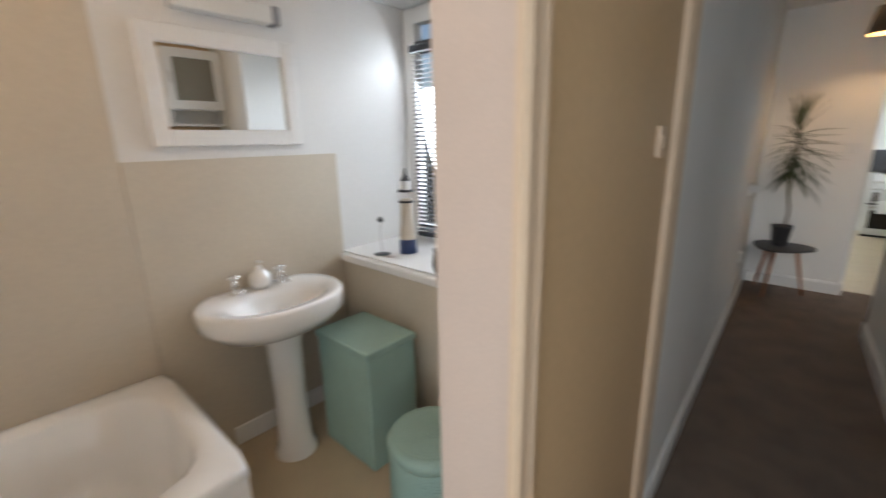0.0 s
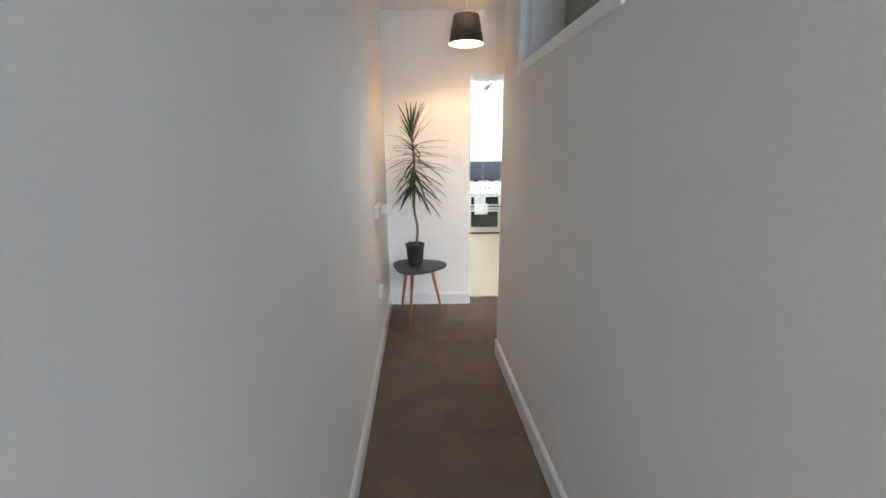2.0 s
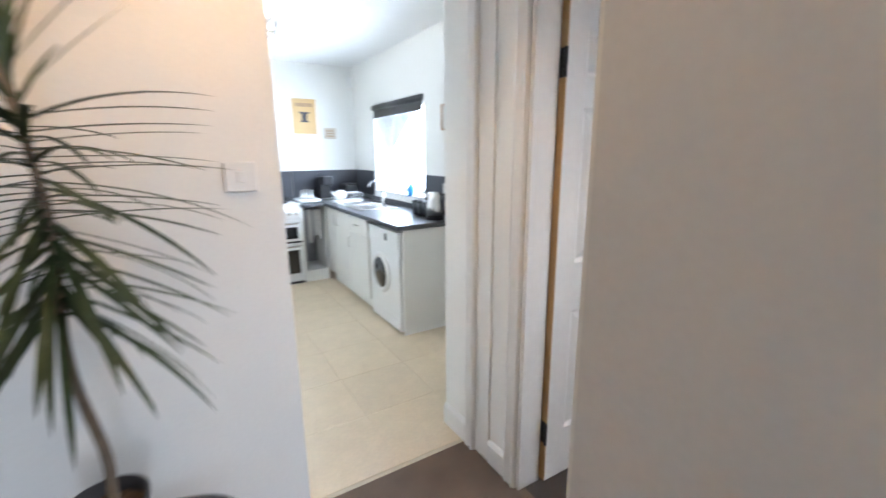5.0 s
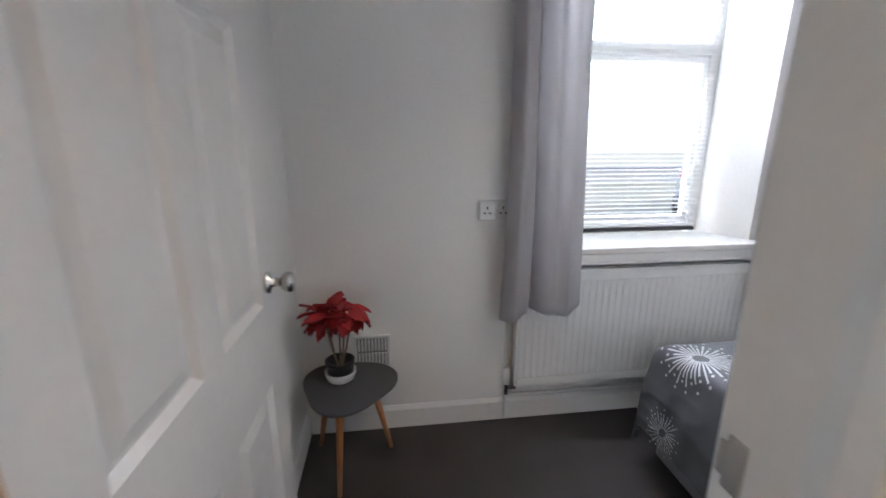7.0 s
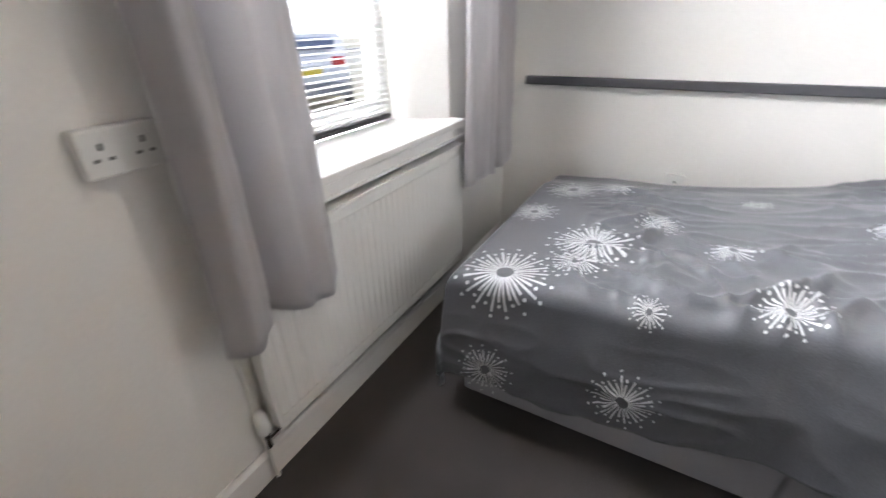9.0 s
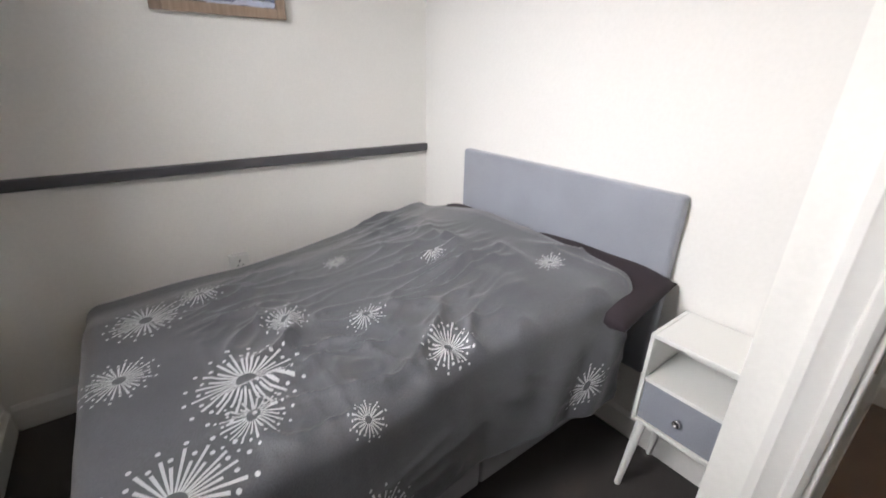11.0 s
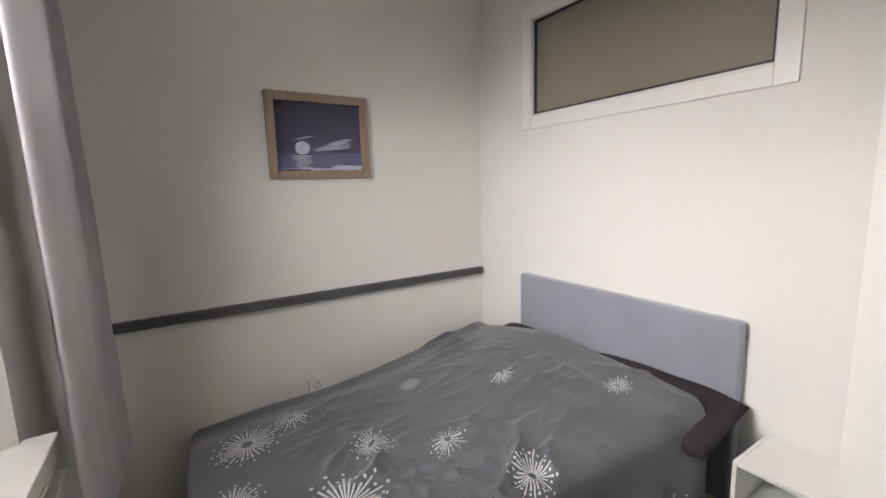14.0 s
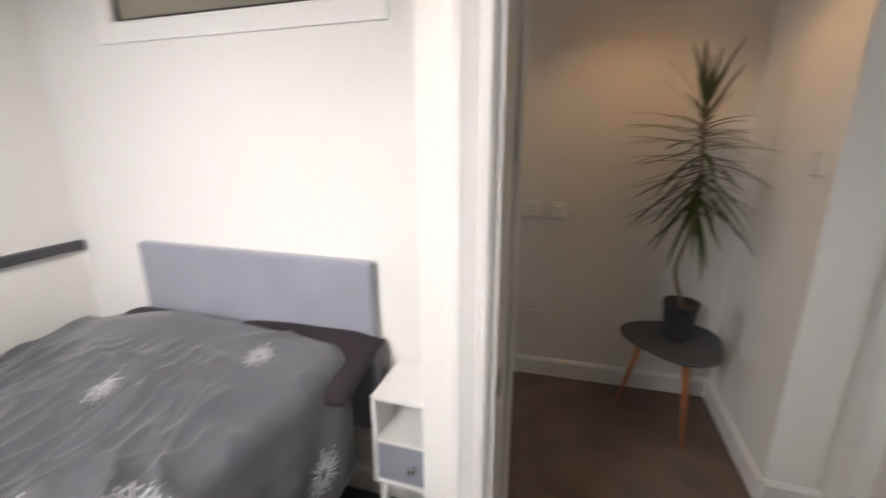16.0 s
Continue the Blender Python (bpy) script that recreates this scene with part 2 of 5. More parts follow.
def skirting(name, a, b, inward, height=0.12, thick=0.016, material=None):
    """A skirting board from a to b; inward is the side of the line on which the room lies."""
    a, b, n = Vector((*a, 0)), Vector((*b, 0)), Vector((*inward, 0)).normalized()
    bm = bmesh.new()
    prof = ((0, 0.002), (thick, 0.002), (thick, height - 0.02), (thick * 0.55, height - 0.006), (thick * 0.3, height), (0, height))
    ra = [bm.verts.new(a + n * t + Vector((0, 0, z))) for t, z in prof]
    rb = [bm.verts.new(b + n * t + Vector((0, 0, z))) for t, z in prof]
    for i in range(len(prof)):
        j = (i + 1) % len(prof)
        bm.faces.new((ra[i], ra[j], rb[j], rb[i]))
    bm.faces.new(ra)
    bm.faces.new(rb)
    return solid(name, bm, material or GLOSS, "white gloss skirting board along the wall", "skirting", "structure")


def casing(name, pts_lo, width_dir, out, width, z0, z1, material, depth=0.02):
    """An upright moulded door casing: starts at a point, runs along width_dir, stands proud along out."""
    w, o = Vector((*width_dir, 0)), Vector((*out, 0))
    p = Vector((*pts_lo, 0))
    prof = ((0, 0), (0, depth * 0.6), (0.12 * width, depth), (0.30 * width, depth), (0.36 * width, depth * 0.65), (0.70 * width, depth * 0.9), (0.78 * width, depth), (width, depth * 0.7), (width, 0))
    bm = bmesh.new()
    lo = [bm.verts.new(p + w * a + o * d + Vector((0, 0, z0))) for a, d in prof]
    hi = [bm.verts.new(p + w * a + o * d + Vector((0, 0, z1))) for a, d in prof]
    for i in range(len(prof)):
        j = (i + 1) % len(prof)
        bm.faces.new((lo[i], lo[j], hi[j], hi[i]))
    bm.faces.new(lo)
    bm.faces.new(hi)
    return solid(name, bm, material, "painted moulded door casing", "door trim", "structure")


# ---------------------------------------------------------------- structure
def left_x(y):
    return -0.03 - 0.036 * y


def right_x(y):
    return 0.81 - 0.053 * y


H = 2.62
# floors
solid("floor_hall", prism([(-0.14, 0.18), (1.598, 0.18), (1.598, -1.06), (1.14, -1.06), (1.30, -6.4), (0.04, -6.4), (0.02, -4.0)], -0.06, 0.0), CARPET_H, "brown cut-pile carpet in the hall", "carpet", "structure")
solid("floor_bedroom", prism([(1.60, -0.135), (3.3, -0.135), (3.3, -3.05), (1.10, -3.05), (1.10, -1.05), (1.60, -1.05)], -0.06, 0.0), CARPET_B, "charcoal grey bedroom carpet", "carpet", "structure")
floor_k = solid("floor_kitchen", box(-0.6, 2.6, 0.18, 4.1, -0.06, -0.003), GROUT, "cream kitchen floor tiles with fine joints", "tiled floor", "structure")
solid("floor_bathroom", prism([(-1.75, -3.90), (0.02, -3.90), (0.04, -6.4), (-1.75, -6.4)], -0.06, 0.0), LINO, "tan vinyl bathroom floor", "vinyl floor", "structure")

# hall, left side
w = prism([(left_x(0.0), 0), (left_x(-3.95), -3.95), (left_x(-3.95) - 0.14, -3.95), (left_x(0) - 0.14, 0)], 0, H)
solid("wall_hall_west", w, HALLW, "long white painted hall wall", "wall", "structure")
w = prism([(left_x(-3.95), -3.95), (left_x(-4.82), -4.82), (left_x(-4.82) - 0.16, -4.82), (left_x(-3.95) - 0.16, -3.95)], 0, H)
w = prism([(left_x(-4.82), -4.82), (left_x(-5.8), -5.8), (left_x(-5.8) - 0.16, -5.8), (left_x(-4.82) - 0.16, -4.82)], 2.04, H, w)
w = prism([(left_x(-5.8), -5.8), (left_x(-6.4), -6.4), (left_x(-6.4) - 0.14, -6.4), (left_x(-5.8) - 0.14, -5.8)], 0, H, w)
solid("wall_hall_west_beige", w, BEIGE, "beige painted wall beside the bathroom doorway", "wall", "structure")
# hall, right side, with the high internal window
TY0, TY1, TZ0, TZ1 = -2.585, -1.465, 1.885, 2.40


def rightslab(y0, y1, z0, z1, bm=None):
    return prism([(right_x(y0), y0), (1.14, y0), (1.14, y1), (right_x(y1), y1)], z0, z1, bm)


w = rightslab(-1.05, TY1, 0, H)
w = rightslab(TY1, TY0, 0, TZ0, w)
w = rightslab(TY1, TY0, TZ1, H, w)
w = rightslab(TY0, -3.16, 0, H, w)
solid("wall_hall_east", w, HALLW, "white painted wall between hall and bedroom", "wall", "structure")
w = prism([(right_x(-3.16), -3.16), (1.14, -3.16), (1.14, -3.98), (right_x(-3.98), -3.98)], 0, H)
w = prism([(right_x(-3.98), -3.98), (1.14, -3.98), (1.19, -4.78), (right_x(-4.78), -4.78)], 2.03, H, w)
w = prism([(right_x(-4.78), -4.78), (1.19, -4.78), (1.30, -6.4), (right_x(-6.4), -6.4)], 0, H, w)
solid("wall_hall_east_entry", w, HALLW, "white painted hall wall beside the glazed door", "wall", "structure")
# unseen end wall, its opening added only to hold the fill lamp
w = box(-1.8, 0.35, -6.5, -6.4, 0, H)
w = box(0.35, 1.10, -6.5, -6.4, 2.2, H, bm=w)
w = box(0.35, 1.10, -6.5, -6.4, 0, 0.3, bm=w)
w = box(1.10, 1.4, -6.5, -6.4, 0, H, bm=w)
solid("wall_hall_south", w, HALLW, "unseen wall closing the hall, with an opening added for the fill lamp", "wall", "structure")

# end wall with the kitchen opening
w = box(-0.6, 0.735, 0, 0.37, 0, H)
w = box(0.735, 1.56, 0, 0.37, 2.11, H, bm=w)
w = box(1.56, 1.72, 0.0, 0.37, 0, H, bm=w)
w = box(1.72, 3.60, -0.13, 0.37, 0, H, bm=w)
solid("wall_end", w, WALL, "thick white wall with the kitchen opening", "wall", "structure")
# wall with the bedroom door, and its stub
w = box(1.57, 1.70, -0.195, 0.0, 0, H)
w = box(1.57, 1.70, -0.965, -0.195, 2.04, H, bm=w)
w = box(1.57, 1.76, -1.05, -0.965, 0, H, bm=w)
w = box(1.14, 1.76, -1.095, -1.05, 0, H, bm=w)
w = prism([(right_x(-1.05), -1.05), (1.14, -1.05), (1.14, -1.044), (right_x(-1.05), -1.044)], 0, H, w)
solid("wall_bedroom_door", w, WALL, "white wall holding the bedroom door", "wall", "structure")
# bedroom
WY0, WY1, WZ0, WZ1 = -2.235, -1.41, 0.905, 2.36
SP = 0.095  # the recess widens towards the room
w = prism([(3.20, -3.15), (3.20, WY0 - SP), (3.45, WY0), (3.56, WY0), (3.56, -3.15)], 0, H)
w = prism([(3.20, -0.13), (3.20, WY1 + SP), (3.45, WY1), (3.56, WY1), (3.56, -0.13)], 0, H, w)
w = prism([(3.20, WY0 - SP), (3.20, WY1 + SP), (3.45, WY1), (3.56, WY1), (3.56, WY0), (3.45, WY0)], 0, WZ0 - 0.03, w)
w = prism([(3.20, WY0 - SP), (3.20, WY1 + SP), (3.45, WY1), (3.56, WY1), (3.56, WY0), (3.45, WY0)], WZ1, H, w)
solid("wall_bedroom_east", w, WALL, "white bedroom wall with a deep window recess", "wall", "structure")
solid("wall_bedroom_south", box(1.14, 3.20, -3.15, -3.02, 0, H), WALL, "white bedroom wall with picture and rail", "wall", "structure")
# kitchen
KY0, KY1, KZ0, KZ1 = 2.10, 3.24, 1.02, 1.97
w = box(2.42, 2.66, 0.37, KY0, 0, H)
w = box(2.42, 2.66, KY1, 4.05, 0, H, bm=w)
w = box(2.42, 2.66, KY0, KY1, 0, KZ0, bm=w)
w = box(2.42, 2.66, KY0, KY1, KZ1, H, bm=w)
solid("wall_kitchen_east", w, KITW, "off-white kitchen wall with a window", "wall", "structure")
solid("wall_kitchen_north", box(-0.6, 2.42, 3.90, 4.05, 0, H), KITW, "off-white kitchen back wall", "wall", "structure")
solid("wall_kitchen_west", box(-0.72, -0.6, 0, 4.05, 0, H), KITW, "plain kitchen wall", "wall", "structure")
# bathroom
w = box(-1.62, -0.55, -3.95, -3.30, 0, 0.90)
w = box(-1.62, -0.55, -3.95, -3.30, 2.30, H, bm=w)
w = box(-0.55, -0.10, -3.95, -3.30, 0, H, bm=w)
solid("wall_bathroom_north", w, HALLW, "white bathroom wall with a deep window recess", "wall", "structure")
solid("wall_bathroom_west", box(-1.76, -1.62, -6.4, -3.25, 0, H), HALLW, "white bathroom wall behind the basin", "wall", "structure")
# ceilings
solid("ceiling", prism([(-1.8, -6.5), (1.4, -6.5), (1.4, -3.2), (3.6, -3.2), (3.6, 0.2), (2.7, 0.4), (2.7, 4.1), (-0.75, 4.1), (-0.75, -3.2), (-1.8, -3.2)], H, H + 0.1), CEIL, "white painted ceiling", "ceiling", "structure")

# skirting
skirting("baseboard_hall_west", (left_x(0), 0), (left_x(-3.87), -3.87), (1, 0))
skirting("baseboard_hall_east", (right_x(-1.04), -1.04), (right_x(-3.88), -3.88), (-1, 0))
skirting("baseboard_end", (left_x(0) + 0.017, 0), (0.732, 0), (0, -1))
skirting("baseboard_nook", (right_x(-1.044) - 0.014, -1.044), (1.545, -1.044), (0, 1))
skirting("baseboard_pillar", (1.57, -0.118), (1.57, -0.002), (-1, 0))
skirting("baseboard_reveal_west", (0.735, 0.0), (0.735, 0.37), (1, 0))
skirting("baseboard_reveal_east", (1.56, 0.172), (1.56, 0.37), (-1, 0))
skirting("baseboard_bed_east", (3.20, -0.15), (3.20, -3.0), (-1, 0))
skirting("baseboard_bed_north", (2.47, -0.13), (3.18, -0.13), (0, -1))
skirting("baseboard_bed_south", (1.16, -3.02), (3.18, -3.02), (0, 1))
skirting("baseboard_bed_west", (1.14, -1.115), (1.14, -3.0), (1, 0))
skirting("baseboard_bath_west", (-1.62, -4.70), (-1.62, -3.97), (1, 0))


# ---------------------------------------------------------------- trims and doors
LINING = mat("pinkish_cream_gloss", (0.54, 0.43, 0.35), 0.4, vary=0.05, scale=4, bump=0.03)
casing("trim_1", (left_x(-3.99), -3.99), (-0.036, 1), (1, 0.036), 0.13, 0, 2.18, OLDGLOSS, 0.022)
casing("trim_2", (left_x(-4.86), -4.86), (-0.036, 1), (1, 0.036), 0.07, 0, 2.10, OLDGLOSS, 0.02)
solid("trim_3", prism([(left_x(-4.82) - 0.165, -4.836), (left_x(-4.82) - 0.003, -4.836), (left_x(-4.82) - 0.003, -4.822), (left_x(-4.82) - 0.165, -4.822)], 0, 2.04), LINING, "pale pinkish painted lining of the bathroom doorway", "door trim", "structure")
# bedroom doorway
casing("trim_5", (1.57, -0.195), (0, 1), (-1, 0), 0.075, 0, 2.11, GLOSS, 0.022)
casing("trim_6", (1.57, -0.963), (0, -1), (-1, 0), 0.078, 0, 2.11, GLOSS, 0.022)
solid("trim_7", box(1.562, 1.766, -0.965, -0.943, 0, 2.04, 0.003), GLOSS, "white gloss door lining with rebate", "door trim", "structure")
solid("trim_8", box(1.562, 1.682, -0.217, -0.195, 0, 2.04, 0.003), GLOSS, "white gloss door lining on the hinge side", "door trim", "structure")
solid("trim_9", box(1.60, 1.635, -0.943, -0.931, 0, 2.03, 0.002), GLOSS, "white gloss door stop", "door trim", "structure")
solid("trim_10", box(1.562, 1.708, -0.943, -0.217, 2.015, 2.04, 0.003), GLOSS, "white gloss door head lining", "door trim", "structure")
casing("trim_4", (1.76, -0.953), (0, -1), (1, 0), 0.075, 0, 2.11, GLOSS, 0.022)
latch = thing("latch_plate", (1.735, -0.9405, 1.02), "worn steel latch plate on the white door lining", "latch plate")
part("plate", box(-0.014, 0.012, -0.003, 0.001, -0.035, 0.035, 0.0008), STEEL, latch)
part("lip", box(0.012, 0.022, -0.006, 0.001, -0.022, 0.022, 0.001), STEEL, latch)
# kitchen opening trim
casing("trim_11", (1.56, 0.10), (0, 1), (-1, 0), 0.07, 0, 2.10, GLOSS, 0.022)
casing("trim_12", (0.735, 0.20), (0, 1), (1, 0), 0.07, 0, 2.10, GLOSS, 0.022)


def panel_door(place, rz, w, h, label):
    """A six-panel door; its hinge edge is at x = 0, the leaf runs along x and is 0.04 thick."""
    d = thing("door_1", place, label, "door", rz=rz)
    d["kind"] = "structure"
    st, ms, th = 0.105, 0.085, 0.04
    pw = (w - 2 * st - ms) / 2
    rows = ((0.24, 0.80), (1.005, 1.61), (1.72, 1.88))
    bm = bmesh.new()
    for x0, x1 in ((0.004, st), (st + pw, st + pw + ms), (w - st, w)):
        box(x0, x1, -th, 0, 0.008, h, bm=bm)
    z0 = 0.008
    for a, b in (*rows, (h, h)):
        for x0 in (st, st + pw + ms):
            box(x0, x0 + pw, -th, 0, z0, a, bm=bm)
        z0 = b
    part("leaf", bm, GLOSS, d)
    part("hinge_edge", box(0, 0.004, -th, 0, 0.008, h), BAREWOOD, d, "bare pine hinge edge")
    for a, b in rows:
        for x0 in (st, st + pw + ms):
            bm = bmesh.new()
            for sgn, base in ((-1, -th), (1, 0.0)):
                ring = []
                for inset, depth in ((0, 0.0), (0.016, 0.011), (0.022, 0.011), (0.048, 0.003)):
                    y = base - sgn * depth
                    ring.append([bm.verts.new(c) for c in ((x0 + inset, y, a + inset), (x0 + pw - inset, y, a + inset), (x0 + pw - inset, y, b - inset), (x0 + inset, y, b - inset))])
                for r0, r1 in zip(ring, ring[1:]):
                    for i in range(4):
                        bm.faces.new((r0[i], r0[(i + 1) % 4], r1[(i + 1) % 4], r1[i]))
                bm.faces.new(ring[-1])
            part("panel", bm, GLOSS, d)
    for sgn, base in ((-1, -th), (1, 0.0)):
        k = lathe([(0.0, 0), (0.027, 0), (0.027, 0.006), (0.012, 0.012), (0.010, 0.030), (0.020, 0.038), (0.026, 0.050), (0.024, 0.060), (0.012, 0.066), (0, 0.067)], 24)
        turned(k, Matrix.Translation((w - 0.06, base, 1.05)) @ pose(0, 0, 0, 90 if sgn < 0 else -90, 0, 0))
        part("knob", k, STEEL, d, "brushed steel round knob", True)
    for z in (0.25, 1.76):
        hg = box(-0.006, 0.002, -th + 0.002, -0.002, z - 0.05, z + 0.05, 0.001)
        tube([(-0.008, -th - 0.004, z - 0.05), (-0.008, -th - 0.004, z + 0.05)], 0.007, 10, hg)
        part("hinge", hg, BLACK, d, "dark steel butt hinge")
    return d


panel_door((1.692, -0.200, 0), -1.0, 0.76, 1.985, "white six-panel bedroom door standing open, with steel knob")

# glazed hall door in the right-hand wall
gd = thing("door_2", (right_x(-3.99) + 0.006, -3.99, 0), "white painted door with small obscured glass panes", "door", rz=-90 + 3)
gd["kind"] = "structure"
W2, H2 = 0.78, 2.02
bm = bmesh.new()
box(0, 0.05, -0.02, 0.02, 0.005, H2, 0.004, bm=bm)
box(W2 - 0.05, W2, -0.02, 0.02, 0.005, H2, 0.004, bm=bm)
box(0.05, W2 - 0.05, -0.02, 0.02, 0.005, 0.29, 0.004, bm=bm)
box(0.05, W2 - 0.05, -0.02, 0.02, H2 - 0.1, H2, 0.004, bm=bm)
part("leaf", bm, GLOSS, gd)
zs = [0.29, 0.63, 0.97, 1.31, 1.65, H2 - 0.1]
xs = [0.05 + i * (W2 - 0.10) / 3 for i in range(4)]
for z in zs[1:-1]:
    part("glazing_bar", box(0.05, W2 - 0.05, -0.016, 0.016, z - 0.014, z + 0.014, 0.004), GLOSS, gd)
for x in xs[1:-1]:
    part("glazing_bar", box(x - 0.013, x + 0.013, -0.0155, 0.0155, 0.29, H2 - 0.1, 0.004), GLOSS, gd)
for i in range(3):
    for j in range(5):
        part("pane", box(xs[i], xs[i + 1], -0.003, 0.003, zs[j], zs[j + 1]), DOORPANE, gd)
solid("wall_behind_glazed_door", prism([(1.14, -3.98), (1.16, -3.98), (1.17, -4.78), (1.15, -4.78)], 0, 2.03), HALLW, "plain wall behind the glazed door", "wall", "structure")

# high internal window between hall and bedroom
tr = thing("window_1", (1.05, (TY0 + TY1) / 2, TZ0), "high internal window with obscured glass and white frame", "internal window")
tr["kind"] = "structure"
hw = (TY1 - TY0) / 2
hh = TZ1 - TZ0


def ring_frame(x0, x1, y0, y1, z0, z1, w, bevel=0.004):
    bm = box(x0, x1, y0, y0 + w, z0, z1, bevel)
    box(x0, x1, y1 - w, y1, z0, z1, bevel, bm=bm)
    box(x0, x1, y0 + w, y1 - w, z0, z0 + w, bevel, bm=bm)
    box(x0, x1, y0 + w, y1 - w, z1 - w, z1, bevel, bm=bm)
    return bm


part("lining", ring_frame(-0.115, 0.092, -hw, hw, 0, hh, 0.022), GLOSS, tr)
part("bedroom_architrave", ring_frame(0.091, 0.099, -hw - 0.05, hw + 0.05, -0.055, hh + 0.05, 0.068), GLOSS, tr)
ha = part("hall_architrave", ring_frame(-0.014, 0.02, -hw - 0.04, hw + 0.02, -0.010, hh + 0.05, 0.05), GLOSS, tr)
ha.matrix_local = pose(right_x((TY0 + TY1) / 2) - 1.05, 0, 0, 0, 0, 3.03)
part("pane", box(0.06, 0.066, -hw + 0.02, hw - 0.02, 0.02, hh - 0.02), TRANSOM, tr, "grey-olive obscured glass")
part("glazing_bead", ring_frame(0.067, 0.076, -hw + 0.022, hw - 0.022, 0.022, hh - 0.022, 0.012, 0.002), BLACK, tr)

# ---------------------------------------------------------------- bedroom window
win = thing("window_2", (3.44, (WY0 + WY1) / 2, WZ0), "white sash window behind a venetian blind", "window")
win["kind"] = "structure"
hw, hh = (WY1 - WY0) / 2, WZ1 - WZ0
part("window_frame", ring_frame(0.02, 0.09, -hw, hw, 0.0, hh, 0.055, 0.005), PLASTIC, win)
part("meeting_rail", box(0.015, 0.085, -hw + 0.055, hw - 0.055, 0.89, 0.955, 0.006), PLASTIC, win)
part("sash", ring_frame(0.03, 0.07, -hw + 0.055, hw - 0.055, 0.055, 0.89, 0.03), PLASTIC, win)
for z0, z1 in ((0.085, 0.89), (0.955, hh - 0.055)):
    p = part("pane", box(0.048, 0.052, -hw + 0.06, hw - 0.06, z0, z1), PANE, win)
    p.visible_shadow = False
sill = prism([(3.128, WY0 - SP - 0.03), (3.128, WY1 + SP + 0.03), (3.20, WY1 + SP + 0.03), (3.20, WY1 + SP - 0.003), (3.445, WY1 - 0.003), (3.445, WY0 + 0.003), (3.20, WY0 - SP + 0.003), (3.20, WY0 - SP - 0.03)], WZ0 - 0.027, WZ0)
bmesh.ops.bevel(sill, geom=sill.edges[:], offset=0.005, segments=2, affect="EDGES", profile=0.5)
solid("window_sill", sill, GLOSS, "deep white gloss window sill", "window sill", "structure")
apron = box(3.138, 3.198, WY0 - SP - 0.02, WY1 + SP + 0.02, WZ0 - 0.080, WZ0 - 0.029, 0.004)
solid("window_apron", apron, GLOSS, "white gloss apron board below the window sill", "window trim", "structure")
moulding = box(3.132, 3.1375, WY0 - SP - 0.02, WY1 + SP + 0.02, WZ0 - 0.078, WZ0 - 0.066, 0.002)
solid("window_apron_moulding", moulding, GLOSS, "thin white moulding under the sill", "window trim", "structure")

blind = thing("venetian_blind", (3.425, (WY0 + WY1) / 2, 0.916), "white venetian blind with a black bottom bar in the window", "blind")
part("bottom_bar", box(-0.014, 0.014, -hw + 0.045, hw - 0.03, 0, 0.02, 0.004), BLACK, blind, "black bottom bar")
part("head_rail", box(-0.018, 0.018, -hw + 0.04, hw - 0.03, 1.33, 1.365, 0.003), PLASTIC, blind)
one = bmesh.new()
cols = []
for k in range(5):
    a = (k / 4 - 0.5)
    cols.append((a * 0.024, 0.0025 - 0.010 * a * a))
lo = [one.verts.new((x, -hw + 0.045, z)) for x, z in cols]
hi = [one.verts.new((x, hw - 0.03, z)) for x, z in cols]
for k in range(4):
    one.faces.new((lo[k], lo[k + 1], hi[k + 1], hi[k]))
slat_mesh = finish("slat", one, SLAT)
for k in range(58):
    s = new("slat", slat_mesh)
    s.parent = blind
    s.matrix_local = pose(0, 0, 0.035 + k * 0.0222, 0, -6, 0)
for y in (-hw + 0.12, hw - 0.12):
    part("ladder_cord", tube([(0, y, 0.01), (0, y, 1.34)], 0.0012, 5), PLASTIC, blind)
part("pull_cord", tube([(-0.02, -hw + 0.07, 0.12), (-0.02, -hw + 0.07, 1.33)], 0.0015, 5), PLASTIC, blind)


